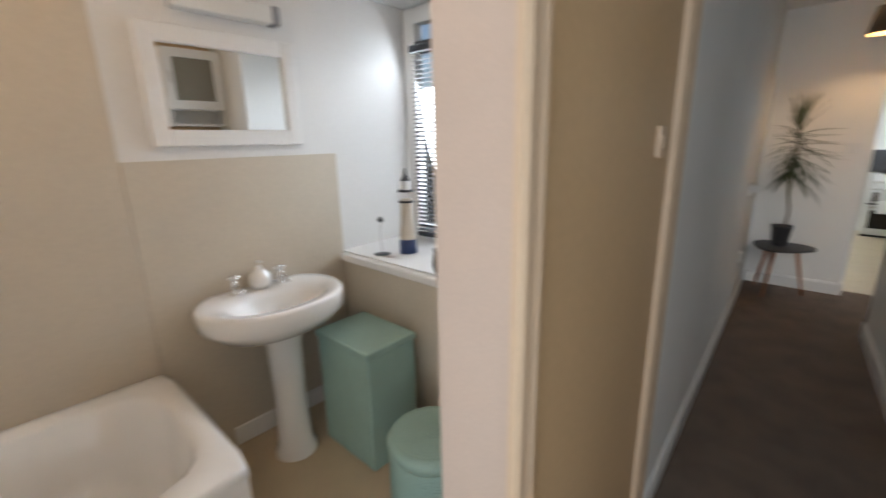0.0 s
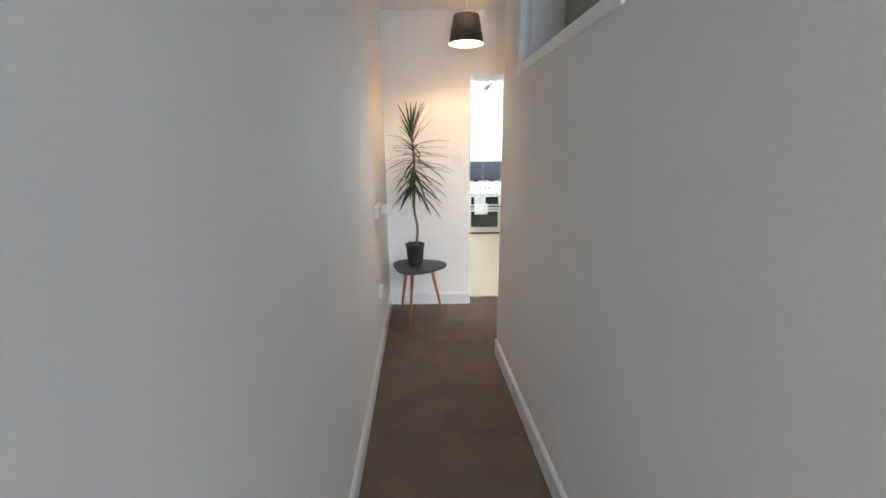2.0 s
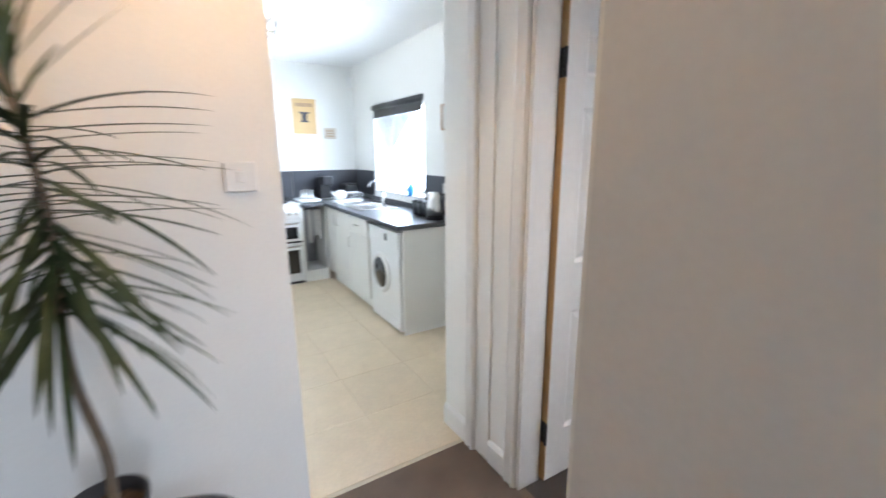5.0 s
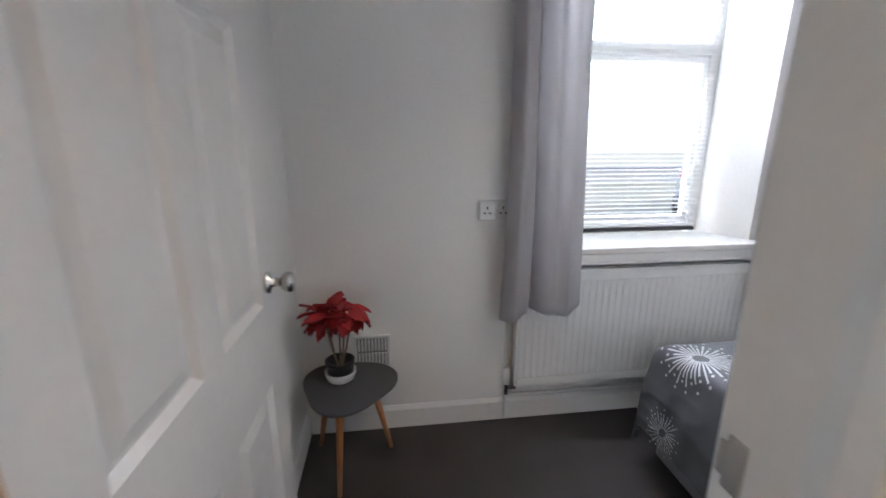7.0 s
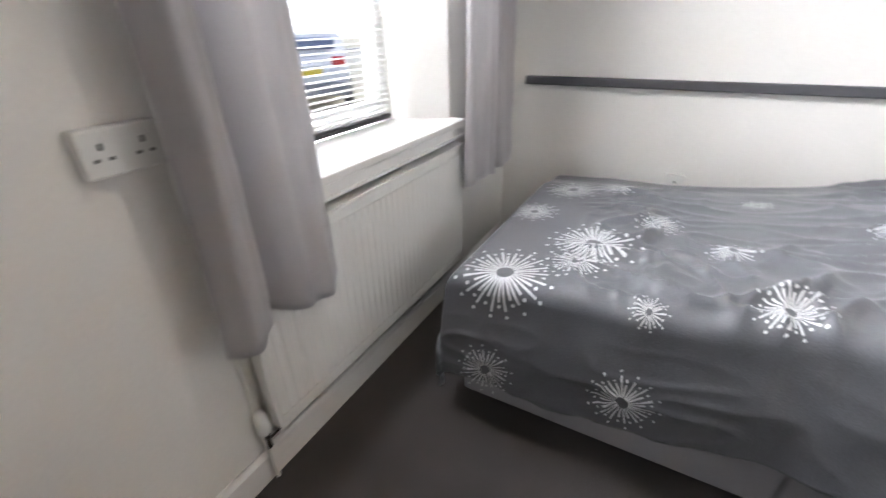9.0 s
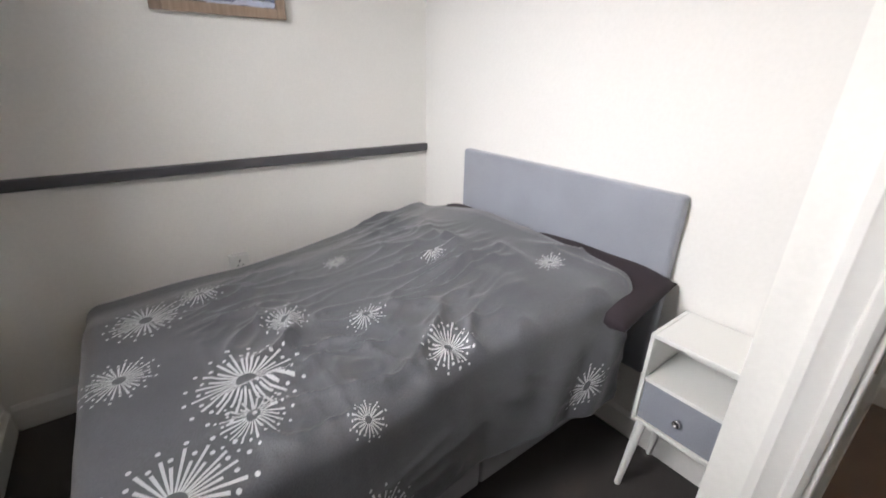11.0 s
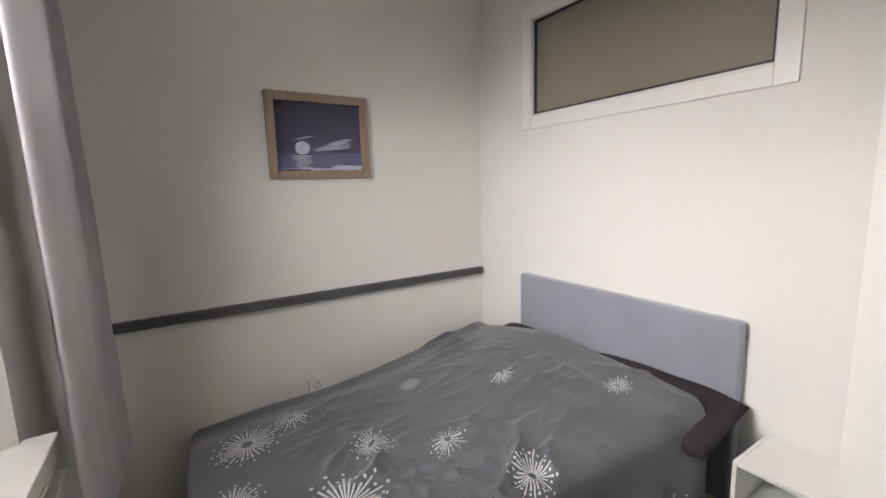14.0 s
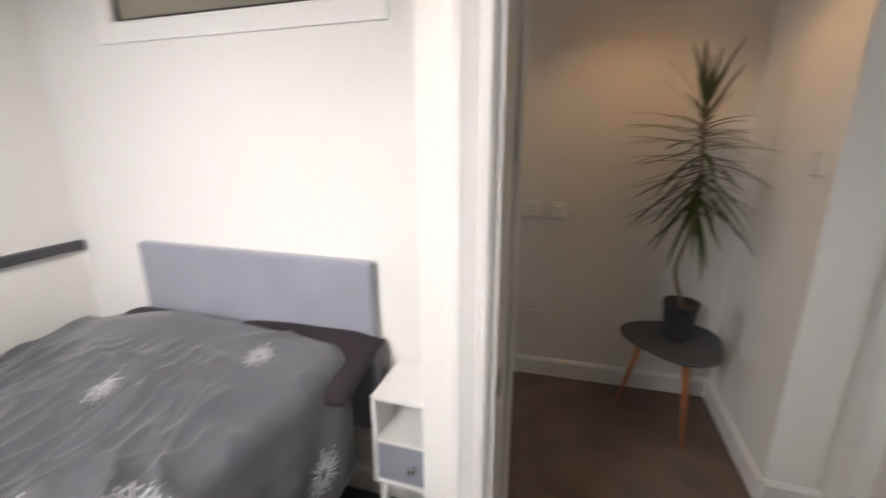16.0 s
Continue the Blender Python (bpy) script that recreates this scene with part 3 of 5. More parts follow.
def curtain(y0, y1, z0, z1, x, amp, gap, flare, label, seed):
    """A gathered curtain: a wavy sheet with a deep valley between two rounded folds, a turned hem and creases."""
    c = thing("curtain", (x, (y0 + y1) / 2, z0), label, "curtain", "bedroom curtains")
    rnd = random.Random(seed)
    ph = [rnd.uniform(0, 6.28) for _ in range(4)]
    bm = bmesh.new()
    nu, nv = 110, 60
    grid = []
    for j in range(nv + 1):
        f = j / nv
        low = (1 - f) ** 3
        row = []
        for i in range(nu + 1):
            u = i / nu
            d = (u - gap) / 0.055
            valley = math.exp(-d * d)
            lobe = math.sin(math.pi * (u / gap if u < gap else (u - gap) / (1 - gap))) ** 0.6 if 0 < u < 1 else 0.0
            xx = -amp * lobe + amp * 0.9 * valley
            xx += 0.008 * math.sin(u * 17 + ph[0] + 1.5 * f) + 0.006 * math.sin(u * 31 + ph[1] - 2 * f)
            xx -= low * flare * math.sin(math.pi * u) ** 2 * (1.2 if u < gap else 0.8)
            xx += 0.010 * low * noise.noise(Vector((u * 5, f * 14, seed)))
            wide = 1 + 0.20 * low
            yy = ((u - 0.5) * wide) * (y1 - y0) + 0.008 * math.sin(5 * f + ph[3])
            zz = f * (z1 - z0) + (0.012 * math.sin(u * 9 + ph[2]) + 0.035 * (1 - u)) * (1 - f)
            row.append(bm.verts.new((xx, yy, zz)))
        grid.append(row)
    for j in range(nv):
        for i in range(nu):
            bm.faces.new((grid[j][i], grid[j][i + 1], grid[j + 1][i + 1], grid[j + 1][i]))
    p = part("drape", bm, CURTAIN, c, "", True)
    md = p.modifiers.new("thick", "SOLIDIFY")
    md.thickness = 0.004
    bm = tube([(0.0, (y0 - y1) / 2 - 0.02, z1 - z0 + 0.004), (0.0, (y1 - y0) / 2 + 0.02, z1 - z0 + 0.004)], 0.014, 12)
    part("header", bm, CURTAIN, c)
    return c


curtain(-1.375, -1.055, 0.615, 2.44, 3.085, 0.055, 0.62, 0.012, "silver-grey lined curtain gathered beside the window", 3)
curtain(-2.67, -2.275, 0.63, 2.44, 3.085, 0.06, 0.45, 0.015, "silver-grey lined curtain hanging near the bed foot", 8)
pole = thing("curtain_pole", (3.08, -1.8, 2.46), "dark metal curtain pole above the window", "curtain pole")
part("rod", tube([(0, -0.95, 0), (0, 0.95, 0)], 0.012, 12), BLACK, pole)
for y in (-0.85, 0.85):
    part("bracket", tube([(0, y, 0), (0.12, y, 0)], 0.009, 8), BLACK, pole)

# radiator under the window
rad = thing("radiator", (3.145, -1.725, 0.0), "white panel radiator with vertical flutes under the window", "radiator")
RL, RZ0, RZ1 = 1.17, 0.225, 0.80
bm = bmesh.new()
n = 35
front = []
for i in range(n * 6 + 1):
    y = -RL / 2 + RL * i / (n * 6)
    k = i % 6
    front.append((-0.0245 if k in (1, 2) else (-0.0225 if k in (0, 3) else -0.0205), y))
lo = [bm.verts.new((x, y, RZ0 + 0.045)) for x, y in front]
hi = [bm.verts.new((x, y, RZ1 - 0.045)) for x, y in front]
for i in range(len(front) - 1):
    bm.faces.new((lo[i], lo[i + 1], hi[i + 1], hi[i]))
part("front_panel", bm, PLASTIC, rad)
part("bottom_seam", box(-0.024, 0.03, -RL / 2, RL / 2, RZ0, RZ0 + 0.045, 0.005), PLASTIC, rad)
part("top_seam", box(-0.024, 0.03, -RL / 2, RL / 2, RZ1 - 0.045, RZ1, 0.005), PLASTIC, rad)
for a in (-RL / 2 - 0.012, RL / 2 + 0.001):
    part("end_cap", box(-0.022, 0.03, a, a + 0.011, RZ0, RZ1, 0.003), PLASTIC, rad)
for i in range(33):
    y = -RL / 2 + 0.03 + i * 0.0345
    part("weld_mark", box(-0.0262, -0.0242, y, y + 0.013, RZ0 + 0.018, RZ0 + 0.027, 0.0008, 1), PLASTIC, rad)
part("top_grille", box(-0.03, 0.034, -RL / 2 - 0.012, RL / 2 + 0.012, RZ1 + 0.001, RZ1 + 0.009, 0.002), PLASTIC, rad)
for y in (-0.35, 0.35):
    part("bracket", box(0.03, 0.055, y - 0.02, y + 0.02, 0.35, 0.7), PLASTIC, rad)
v = lathe([(0, 0.0), (0.012, 0), (0.013, 0.012), (0.019, 0.016), (0.020, 0.06), (0.016, 0.085), (0, 0.087)], 18, None, (0.02, RL / 2 + 0.04, 0.215))
part("thermostat_head", v, PLASTIC, rad, "white ribbed thermostat head", True)
bm = tube([(0.02, RL / 2 - 0.01, 0.195), (0.02, RL / 2 + 0.05, 0.195)], 0.010, 10)
tube([(0.02, RL / 2 + 0.04, 0.215), (0.02, RL / 2 + 0.04, 0.16)], 0.012, 10, bm)
part("valve", bm, CHROME, rad)
bm = tube([(0.02, RL / 2 + 0.04, 0.17), (0.02, RL / 2 + 0.04, 0.02)], 0.008, 8)
part("pipe", bm, PLASTIC, rad)
bm = tube([(0.020, RL / 2 + 0.03, 0.155), (0.020, -RL / 2, 0.155)], 0.008, 8)
part("pipe", bm, PLASTIC, rad)


def socket(place, rz, double, label):
    """A wall socket; its back is at y = 0 and it faces -y."""
    s = thing("socket", place, label, "socket", "wall sockets", rz)
    w = 0.146 if double else 0.088
    part("plate", box(-w / 2, w / 2, -0.030, 0, -0.044, 0.044, 0.005), PLASTIC, s)
    for cx in ((-0.038, 0.034) if double else (0.0,)):
        bm = box(cx - 0.003, cx + 0.003, -0.0312, -0.0295, 0.006, 0.018)
        box(cx - 0.016, cx - 0.008, -0.0312, -0.0295, -0.014, -0.008, bm=bm)
        box(cx + 0.008, cx + 0.016, -0.0312, -0.0295, -0.014, -0.008, bm=bm)
        part("pin_holes", bm, BLACK, s)
        part("rocker", box(cx + 0.012, cx + 0.022, -0.033, -0.029, 0.020, 0.034, 0.001), PLASTIC, s)
    return s


socket((3.20, -1.022, 1.085), -90, True, "white double socket beside the curtain")
socket((2.255, -3.02, 0.53), 180, False, "white socket low on the wall beside the bed")
part("cable", tube([(3.192, -1.10, 1.04), (3.192, -1.105, 0.7), (3.192, -1.105, 0.12)], 0.008, 6), PLASTIC)
bpy.data.objects["cable"].name = "conduit"
tagged(bpy.data.objects["conduit"], "white conduit running down the wall from the socket", "conduit")

vent = thing("wall_vent", (3.20, -0.452, 0.42), "white louvred wall vent behind the side table", "vent")
part("frame", ring_frame(-0.014, 0, -0.085, 0.085, -0.085, 0.085, 0.014, 0.003), PLASTIC, vent)
part("backing", box(-0.004, -0.001, -0.075, 0.075, -0.075, 0.075), DIVAN, vent)
for r in (-1, 1):
    for k in range(9):
        part("slat", box(-0.012, -0.004, -0.068 + k * 0.0155, -0.060 + k * 0.0155, 0.036 * r - 0.03, 0.036 * r + 0.03, 0.001), PLASTIC, vent)

rail = thing("wall_rail", (2.18, -3.02, 1.0), "dark grey painted rail along the wall above the bed", "wall rail")
part("board", box(-1.03, 0.90, 0, 0.035, -0.020, 0.022, 0.006, 3), DARKGREY, rail)

# picture of a moonlit sea
pic = thing("framed_picture", (2.149, -3.02, 1.803), "moonlit night seascape in a limed wood frame", "picture")
PW, PH = 0.252, 0.204


def ring_xz(w, h, b, y0, y1):
    bm = box(-w, -w + b, y0, y1, -h, h, 0.003)
    box(w - b, w, y0, y1, -h, h, 0.003, bm=bm)
    box(-w + b, w - b, y0, y1, -h, -h + b, 0.003, bm=bm)
    box(-w + b, w - b, y0, y1, h - b, h, 0.003, bm=bm)
    return bm


def blob(cx, cz, rx, rz, y, seg=20, wob=0.0, seed=0):
    bm = bmesh.new()
    rnd = random.Random(seed)
    bm.faces.new([bm.verts.new((cx + rx * math.cos(t) * (1 + wob * rnd.uniform(-1, 1)), y, cz + rz * math.sin(t) * (1 + wob * rnd.uniform(-1, 1)))) for t in (2 * math.pi * k / seg for k in range(seg))])
    return bm


part("frame", ring_xz(PW, PH, 0.04, 0.002, 0.026), FRAMEWOOD, pic, "limed wood frame")
part("night_sky", box(-PW + 0.04, PW - 0.04, 0.003, 0.008, -0.075, PH - 0.04), NAVY, pic)
part("sea", box(-PW + 0.04, PW - 0.04, 0.003, 0.0085, -PH + 0.04, -0.075), SEA, pic)
part("moon", blob(0.09, -0.055, 0.036, 0.032, 0.0105), MOON, pic)
bm = bmesh.new()
for k in range(6):
    merge(bm, blob(0.09 + 0.01 * math.sin(k * 2.1), -0.095 - k * 0.011, 0.05 - 0.004 * k, 0.003, 0.0106, 12, 0.2, k))
part("moon_glitter", bm, MOON, pic)
bm = bmesh.new()
for k in range(7):
    one = blob(0, 0, 0.11 - 0.010 * k, 0.0028, 0.0103, 16, 0.3, k + 9)
    turned(one, Matrix.Translation((-0.05 - 0.012 * k + (0.20 if k == 6 else 0), 0, -0.060 + 0.009 * k)) @ pose(0, 0, 0, 0, 6 + k, 0))
    merge(bm, one)
part("clouds", bm, MOON, pic)
bm = blob(-0.13, -0.15, 0.09, 0.014, 0.0104, 18, 0.25, 4)
merge(bm, blob(0.05, -0.158, 0.12, 0.007, 0.0104, 18, 0.3, 5))
part("surf", bm, MOON, pic)
part("rocks", blob(0.13, -0.166, 0.10, 0.009, 0.0108, 18, 0.35, 6), BLACK, pic)
part("driftwood", blob(-0.15, -0.135, 0.03, 0.004, 0.0108, 12, 0.3, 7), BLACK, pic)
g = part("glazing", box(-PW + 0.04, PW - 0.04, 0.013, 0.015, -PH + 0.04, PH - 0.04), PANE, pic)
g.visible_shadow = False


# ---------------------------------------------------------------- bed
bed = thing("divan_bed", (2.03, -2.25, 0), "grey divan bed base with mattress and upholstered headboard", "bed")


def bpart(name, x0, x1, y0, y1, z0, z1, b, m, label=""):
    return part(name, box(x0 - 2.07, x1 - 2.07, y0 + 2.25, y1 + 2.25, z0, z1, b, 3), m, bed, label)


bpart("base_section", 1.24, 1.875, -2.83, -1.672, 0.055, 0.34, 0.012, DIVAN)
bpart("base_section", 1.879, 2.835, -2.83, -1.672, 0.055, 0.34, 0.012, DIVAN)
bpart("mattress", 1.24, 2.835, -2.83, -1.69, 0.342, 0.545, 0.05, DIVAN)
bpart("headboard", 1.184, 1.236, -2.60, -1.495, 0.35, 1.05, 0.015, HEAD, "slate-blue grey upholstered headboard")
for x in (1.26, 1.76, 1.91, 2.74):
    for y in (-2.77, -1.73):
        k = tube([(x - 2.03, y + 2.25 - 0.012, 0.026), (x - 2.03, y + 2.25 + 0.012, 0.026)], 0.026, 16)
        tube([(x - 2.03, y + 2.25, 0.03), (x - 2.03, y + 2.25, 0.06)], 0.010, 8, k)
        part("castor", k, BLACK, bed)


def pillow(x, y, z, sx, sy, sz, ry, rz, seed):
    p = bmesh.new()
    n = 28
    grid = {}
    for side in (1, -1):
        for i in range(n + 1):
            for j in range(n + 1):
                u, v = i / n * 2 - 1, j / n * 2 - 1
                f = max(0.0, (1 - u ** 4) * (1 - v ** 4)) ** 0.5
                pinch = 1 - 0.06 * (1 - abs(u)) * abs(v) ** 3
                h = side * f * (0.5 + 0.05 * noise.noise(Vector((u * 2 + seed, v * 2, side))))
                edge = i in (0, n) or j in (0, n)
                key = (i, j) if edge else (i, j, side)
                if key not in grid:
                    grid[key] = p.verts.new((u * sx / 2 * pinch, v * sy / 2, h * sz))
        for i in range(n):
            for j in range(n):
                q = [grid.get((a, b)) or grid.get((a, b, side)) for a, b in ((i, j), (i + 1, j), (i + 1, j + 1), (i, j + 1))]
                p.faces.new(q)
    t = thing("pillow", (x, y, z), "plum-black cotton pillow against the headboard", "pillow", "pillows on the bed", 0)
    c = part("pillow_case", turned(p, pose(0, 0, 0, 0, ry, rz)), PILLOW, t, "", True)
    return t


pillow(1.345, -1.765, 0.715, 0.34, 0.62, 0.13, 10, 3, 1)
pillow(1.345, -2.38, 0.685, 0.34, 0.62, 0.145, 12, -2, 5)

EDGE_X, FAR = 2.845, -2.86


def smooth(a):
    a = min(max(a, 0.0), 1.0)
    return a * a * (3 - 2 * a)


def edge_y(x):
    return -1.640 + 0.125 * smooth((1.95 - x) / 0.55)


def ridge(x, y, z, sharp):
    return (1 - min(1.0, abs(noise.noise(Vector((x, y, z)))) * 1.6)) ** sharp


def top_z(x, y):
    rise = min(max((2.30 - x) / 0.95, 0.0), 1.0) ** 1.35 * (1 - 0.28 * smooth((-2.25 - y) / 0.45))
    z = 0.605 + 0.215 * rise
    z -= 0.022 * smooth((x - 2.45) / 0.4)
    z -= 0.035 * smooth((-2.60 - y) / 0.2)
    # long soft creases, drawn out along the bed, and short sharp ones in the middle
    wx = x + 0.10 * noise.noise(Vector((x * 2.1, y * 2.3, 1.4)))
    wy = y + 0.12 * noise.noise(Vector((x * 1.9, y * 2.6, 4.4)))
    mid = smooth((x - 1.40) / 0.25) * smooth((2.62 - x) / 0.3) * smooth((-1.60 - y) / 0.15)
    patch = smooth(0.62 + 1.3 * noise.noise(Vector((x * 1.6, y * 1.8, 7.7))))
    z += mid * patch * (0.036 * ridge(wx * 2.2 + wy * 3.2, wy * 4.6 - wx * 1.4, 3.1, 5)
                        + 0.020 * ridge(wx * 4.0 + wy * 6.5, wy * 8.0 - wx * 3.0, 9.3, 5)
                        + 0.008 * ridge(wx * 9 - wy * 5, wy * 13 + wx * 5, 5.3, 4))
    # cross folds that fall towards the open side
    z += 0.019 * smooth((y + 2.15) / 0.3) * smooth((2.42 - x) / 0.2) * ridge(wx * 9 + wy * 2.5, wy * 1.6, 2.2, 5)
    return z - 0.008


def fold(s, edge, r=0.055, flare=0.05):
    """Where a flat cloth coordinate lies once the cloth falls over an edge: place and drop."""
    over = s - (edge - r)
    if over <= 0:
        return s, 0.0
    a = over / r
    if a <= math.pi / 2:
        return edge - r + r * math.sin(a), r * (1 - math.cos(a))
    rest = over - r * math.pi / 2
    return edge + flare * rest, r + rest


def cloth(x, q):
    px, dx = fold(x, EDGE_X)
    ey = edge_y(min(x, EDGE_X))
    py, dy = fold(q, ey)
    tz = top_z(min(px, EDGE_X), min(py, ey))
    drop = max(dx, dy) + 0.22 * min(dx, dy)
    z = tz - drop
    k = smooth(drop / 0.25)
    if dy >= dx:
        slant = x + 0.28 * z
        py += k * (0.020 + (0.002 + 0.009 * smooth((1.8 - x) / 0.3)) * math.sin(slant * 29 + 2 * math.sin(slant * 7)) + 0.006 * (ridge(slant * 4.0 + z * 5, z * 9 - x * 2, 2.0, 4) - 0.3) + 0.010 * noise.noise(Vector((x * 9, z * 4, 2))))
    else:
        px += k * (0.012 + 0.012 * math.sin(q * 21) + 0.01 * noise.noise(Vector((q * 9, z * 4, 5))))
    return Vector((px, py, max(z, 0.05)))


def hem_q(x):
    hem = 0.190 + 0.21 * min(max((2.4 - x) / 1.2, 0), 1) + 0.008 * math.sin(x * 17)
    return edge_y(x) - 0.055 + 0.0864 + (top_z(min(x, EDGE_X), edge_y(x)) - hem - 0.055)


cover = thing("bedspread", (0, 0, 0), "grey velvet bedspread with silver firework prints, slightly rumpled", "bedspread")
bm = bmesh.new()
NX, NY = 210, 180
grid = []
for i in range(NX + 1):
    row = []
    for j in range(NY + 1):
        f = j / NY
        q0 = FAR
        y_guess = FAR + f * 1.19
        x0 = 1.29 + 0.12 * smooth((y_guess + 2.62) / 1.14)
        x = x0 + (i / NX) * (EDGE_X + 0.37 - x0)
        q = q0 + f * (hem_q(x) - q0)
        row.append(bm.verts.new(cloth(x, q)))
    grid.append(row)
for i in range(NX):
    for j in range(NY):
        bm.faces.new((grid[i][j], grid[i + 1][j], grid[i + 1][j + 1], grid[i][j + 1]))
p = part("cloth", bm, COVER, cover, "", True)
md = p.modifiers.new("thick", "SOLIDIFY")
md.thickness = 0.006
md.offset = -1


def lifted(x, q, h=0.0035):
    a = cloth(x, q)
    n = (cloth(x + 0.004, q) - a).cross(cloth(x, q + 0.004) - a)
    n = n.normalized() if n.length > 1e-9 else Vector((0, 0, 1))
    return a + n * h


def burst(cx, cq, radius, rays, seed):
    """A firework print: thin radiating strokes with a dot at the end of each, lying on the cloth."""
    rnd = random.Random(seed)
    bm = bmesh.new()
    for k in range(rays):
        t = 2 * math.pi * (k + rnd.uniform(-0.12, 0.12)) / rays
        d, s = Vector((math.cos(t), math.sin(t))), Vector((-math.sin(t), math.cos(t)))
        long = k % 2 == 0
        r0, r1 = radius * 0.17, radius * (0.82 if long else 0.62) * rnd.uniform(0.92, 1.06)
        wd = radius * 0.015 + 0.0008
        prev = None
        for j in range(5):
            r = r0 + (r1 - r0) * j / 4
            ww = wd * (0.7 + 0.6 * j / 4)
            pts = [Vector((cx, cq)) + d * r + s * e * ww for e in (-1, 1)]
            cur = [bm.verts.new(lifted(a.x, a.y)) for a in pts]
            if prev:
                bm.faces.new((prev[0], prev[1], cur[1], cur[0]))
            prev = cur
        rd = radius * (0.96 if long else 0.74)
        dot = [bm.verts.new(lifted(cx + d.x * rd + 2.0 * wd * math.cos(a), cq + d.y * rd + 2.0 * wd * math.sin(a))) for a in (math.pi * m / 3 for m in range(6))]
        bm.faces.new(dot)
    return part("firework_print", bm, PRINT, cover, "silver firework print")


def side_q(x, z):
    return edge_y(x) - 0.055 + 0.0864 + (top_z(min(x, EDGE_X), edge_y(x)) - z - 0.055)


for k, (x, y, r, n) in enumerate(((2.665, -1.705, 0.165, 34), (2.455, -1.985, 0.160, 34), (2.74, -2.22, 0.10, 28), (2.475, -1.83, 0.095, 26),
                                  (2.275, -2.215, 0.080, 26), (2.655, -2.53, 0.125, 30), (1.965, -1.715, 0.078, 26), (2.06, -2.04, 0.070, 22),
                                  (1.46, -1.78, 0.052, 20), (1.69, -2.18, 0.055, 20), (1.965, -2.50, 0.055, 20), (2.475, -2.60, 0.085, 24), (2.25, -1.665, 0.05, 20))):
    burst(x, y, r, n, k)
for k, (x, z, r, n) in enumerate(((2.26, 0.33, 0.10, 28), (2.68, 0.26, 0.10, 26), (1.55, 0.47, 0.070, 22))):
    burst(x, side_q(x, z), r, n, 40 + k)
burst(EDGE_X + 0.20, -2.0, 0.10, 26, 60)
burst(EDGE_X + 0.16, -2.45, 0.09, 26, 61)

# bedside table
bs = thing("bedside_table", (1.270, -1.275, 0), "white bedside table with open shelf and grey drawer", "bedside table")
SX, SY = 0.118, 0.142
bm = box(-SX, SX, -SY, -SY + 0.014, 0.315, 0.660, 0.003)
box(-SX, SX, SY - 0.014, SY, 0.315, 0.660, 0.003, bm=bm)
box(-SX, -SX + 0.006, -SY + 0.014, SY - 0.014, 0.325, 0.650, bm=bm)
part("carcass", bm, PLASTIC, bs)
part("top", box(-SX, SX, -SY + 0.0142, SY - 0.0142, 0.646, 0.660, 0.002), PLASTIC, bs)
part("shelf", box(-SX + 0.006, SX, -SY + 0.0142, SY - 0.0142, 0.483, 0.496, 0.002), PLASTIC, bs)
part("bottom", box(-SX, SX, -SY + 0.0142, SY - 0.0142, 0.315, 0.329, 0.002), PLASTIC, bs)
dr = part("drawer", box(-SX + 0.02, SX - 0.004, -SY + 0.017, SY - 0.017, 0.332, 0.480, 0.002), HEAD, bs, "grey drawer front")
k = lathe([(0, 0.0), (0.005, 0), (0.005, 0.01), (0.012, 0.014), (0.013, 0.02), (0.009, 0.024), (0.008, 0.02), (0, 0.02)], 18)
part("knob", turned(k, Matrix.Translation((SX - 0.004, 0.0, 0.406)) @ pose(0, 0, 0, 0, 90, 0)), CHROME, dr, "chrome ring knob", True)
for sx in (-1, 1):
    for sy in (-1, 1):
        part("leg", tube([(sx * (SX - 0.03), sy * (SY - 0.03), 0.317), (sx * (SX - 0.005), sy * (SY - 0.008), 0.0)], 0.016, 12, None, [0.018, 0.011]), PLASTIC, bs)


def stool_table(place, rz, radius, height, legs, label):
    """A three-legged side table with a rounded-triangle top."""
    t = thing("side_table", place, label, "side table", "three-legged side tables", rz)
    bm = bmesh.new()
    seg = 60
    rings = []
    for z, off in ((height - 0.018, -0.006), (height - 0.014, -0.001), (height - 0.003, 0), (height, -0.004)):
        ring = []
        for k in range(seg):
            a = 2 * math.pi * k / seg
            r = radius * (1 + 0.10 * math.cos(3 * a) + 0.05 * math.cos(a)) + off
            ring.append(bm.verts.new((r * math.cos(a), r * math.sin(a), z)))
        rings.append(ring)
    for a, b in zip(rings, rings[1:]):
        for k in range(seg):
            bm.faces.new((a[k], a[(k + 1) % seg], b[(k + 1) % seg], b[k]))
    bm.faces.new(rings[0])
    bm.faces.new(rings[-1])
    part("tabletop", bm, TABLEGREY, t, "slate grey lacquered top")
    for ang in legs:
        a = radians(ang)
        d = Vector((math.cos(a), math.sin(a), 0))
        part("leg", tube([d * radius * 0.55 + Vector((0, 0, height - 0.017)), d * radius * 0.98], 0.014, 14, None, [0.017, 0.009]), LEG, t, "orange-stained beech leg", True)
    return t


stool_table((2.985, -0.350, 0), -69, 0.195, 0.39, (0, 120, 240), "slate grey three-legged side table in the bedroom corner")

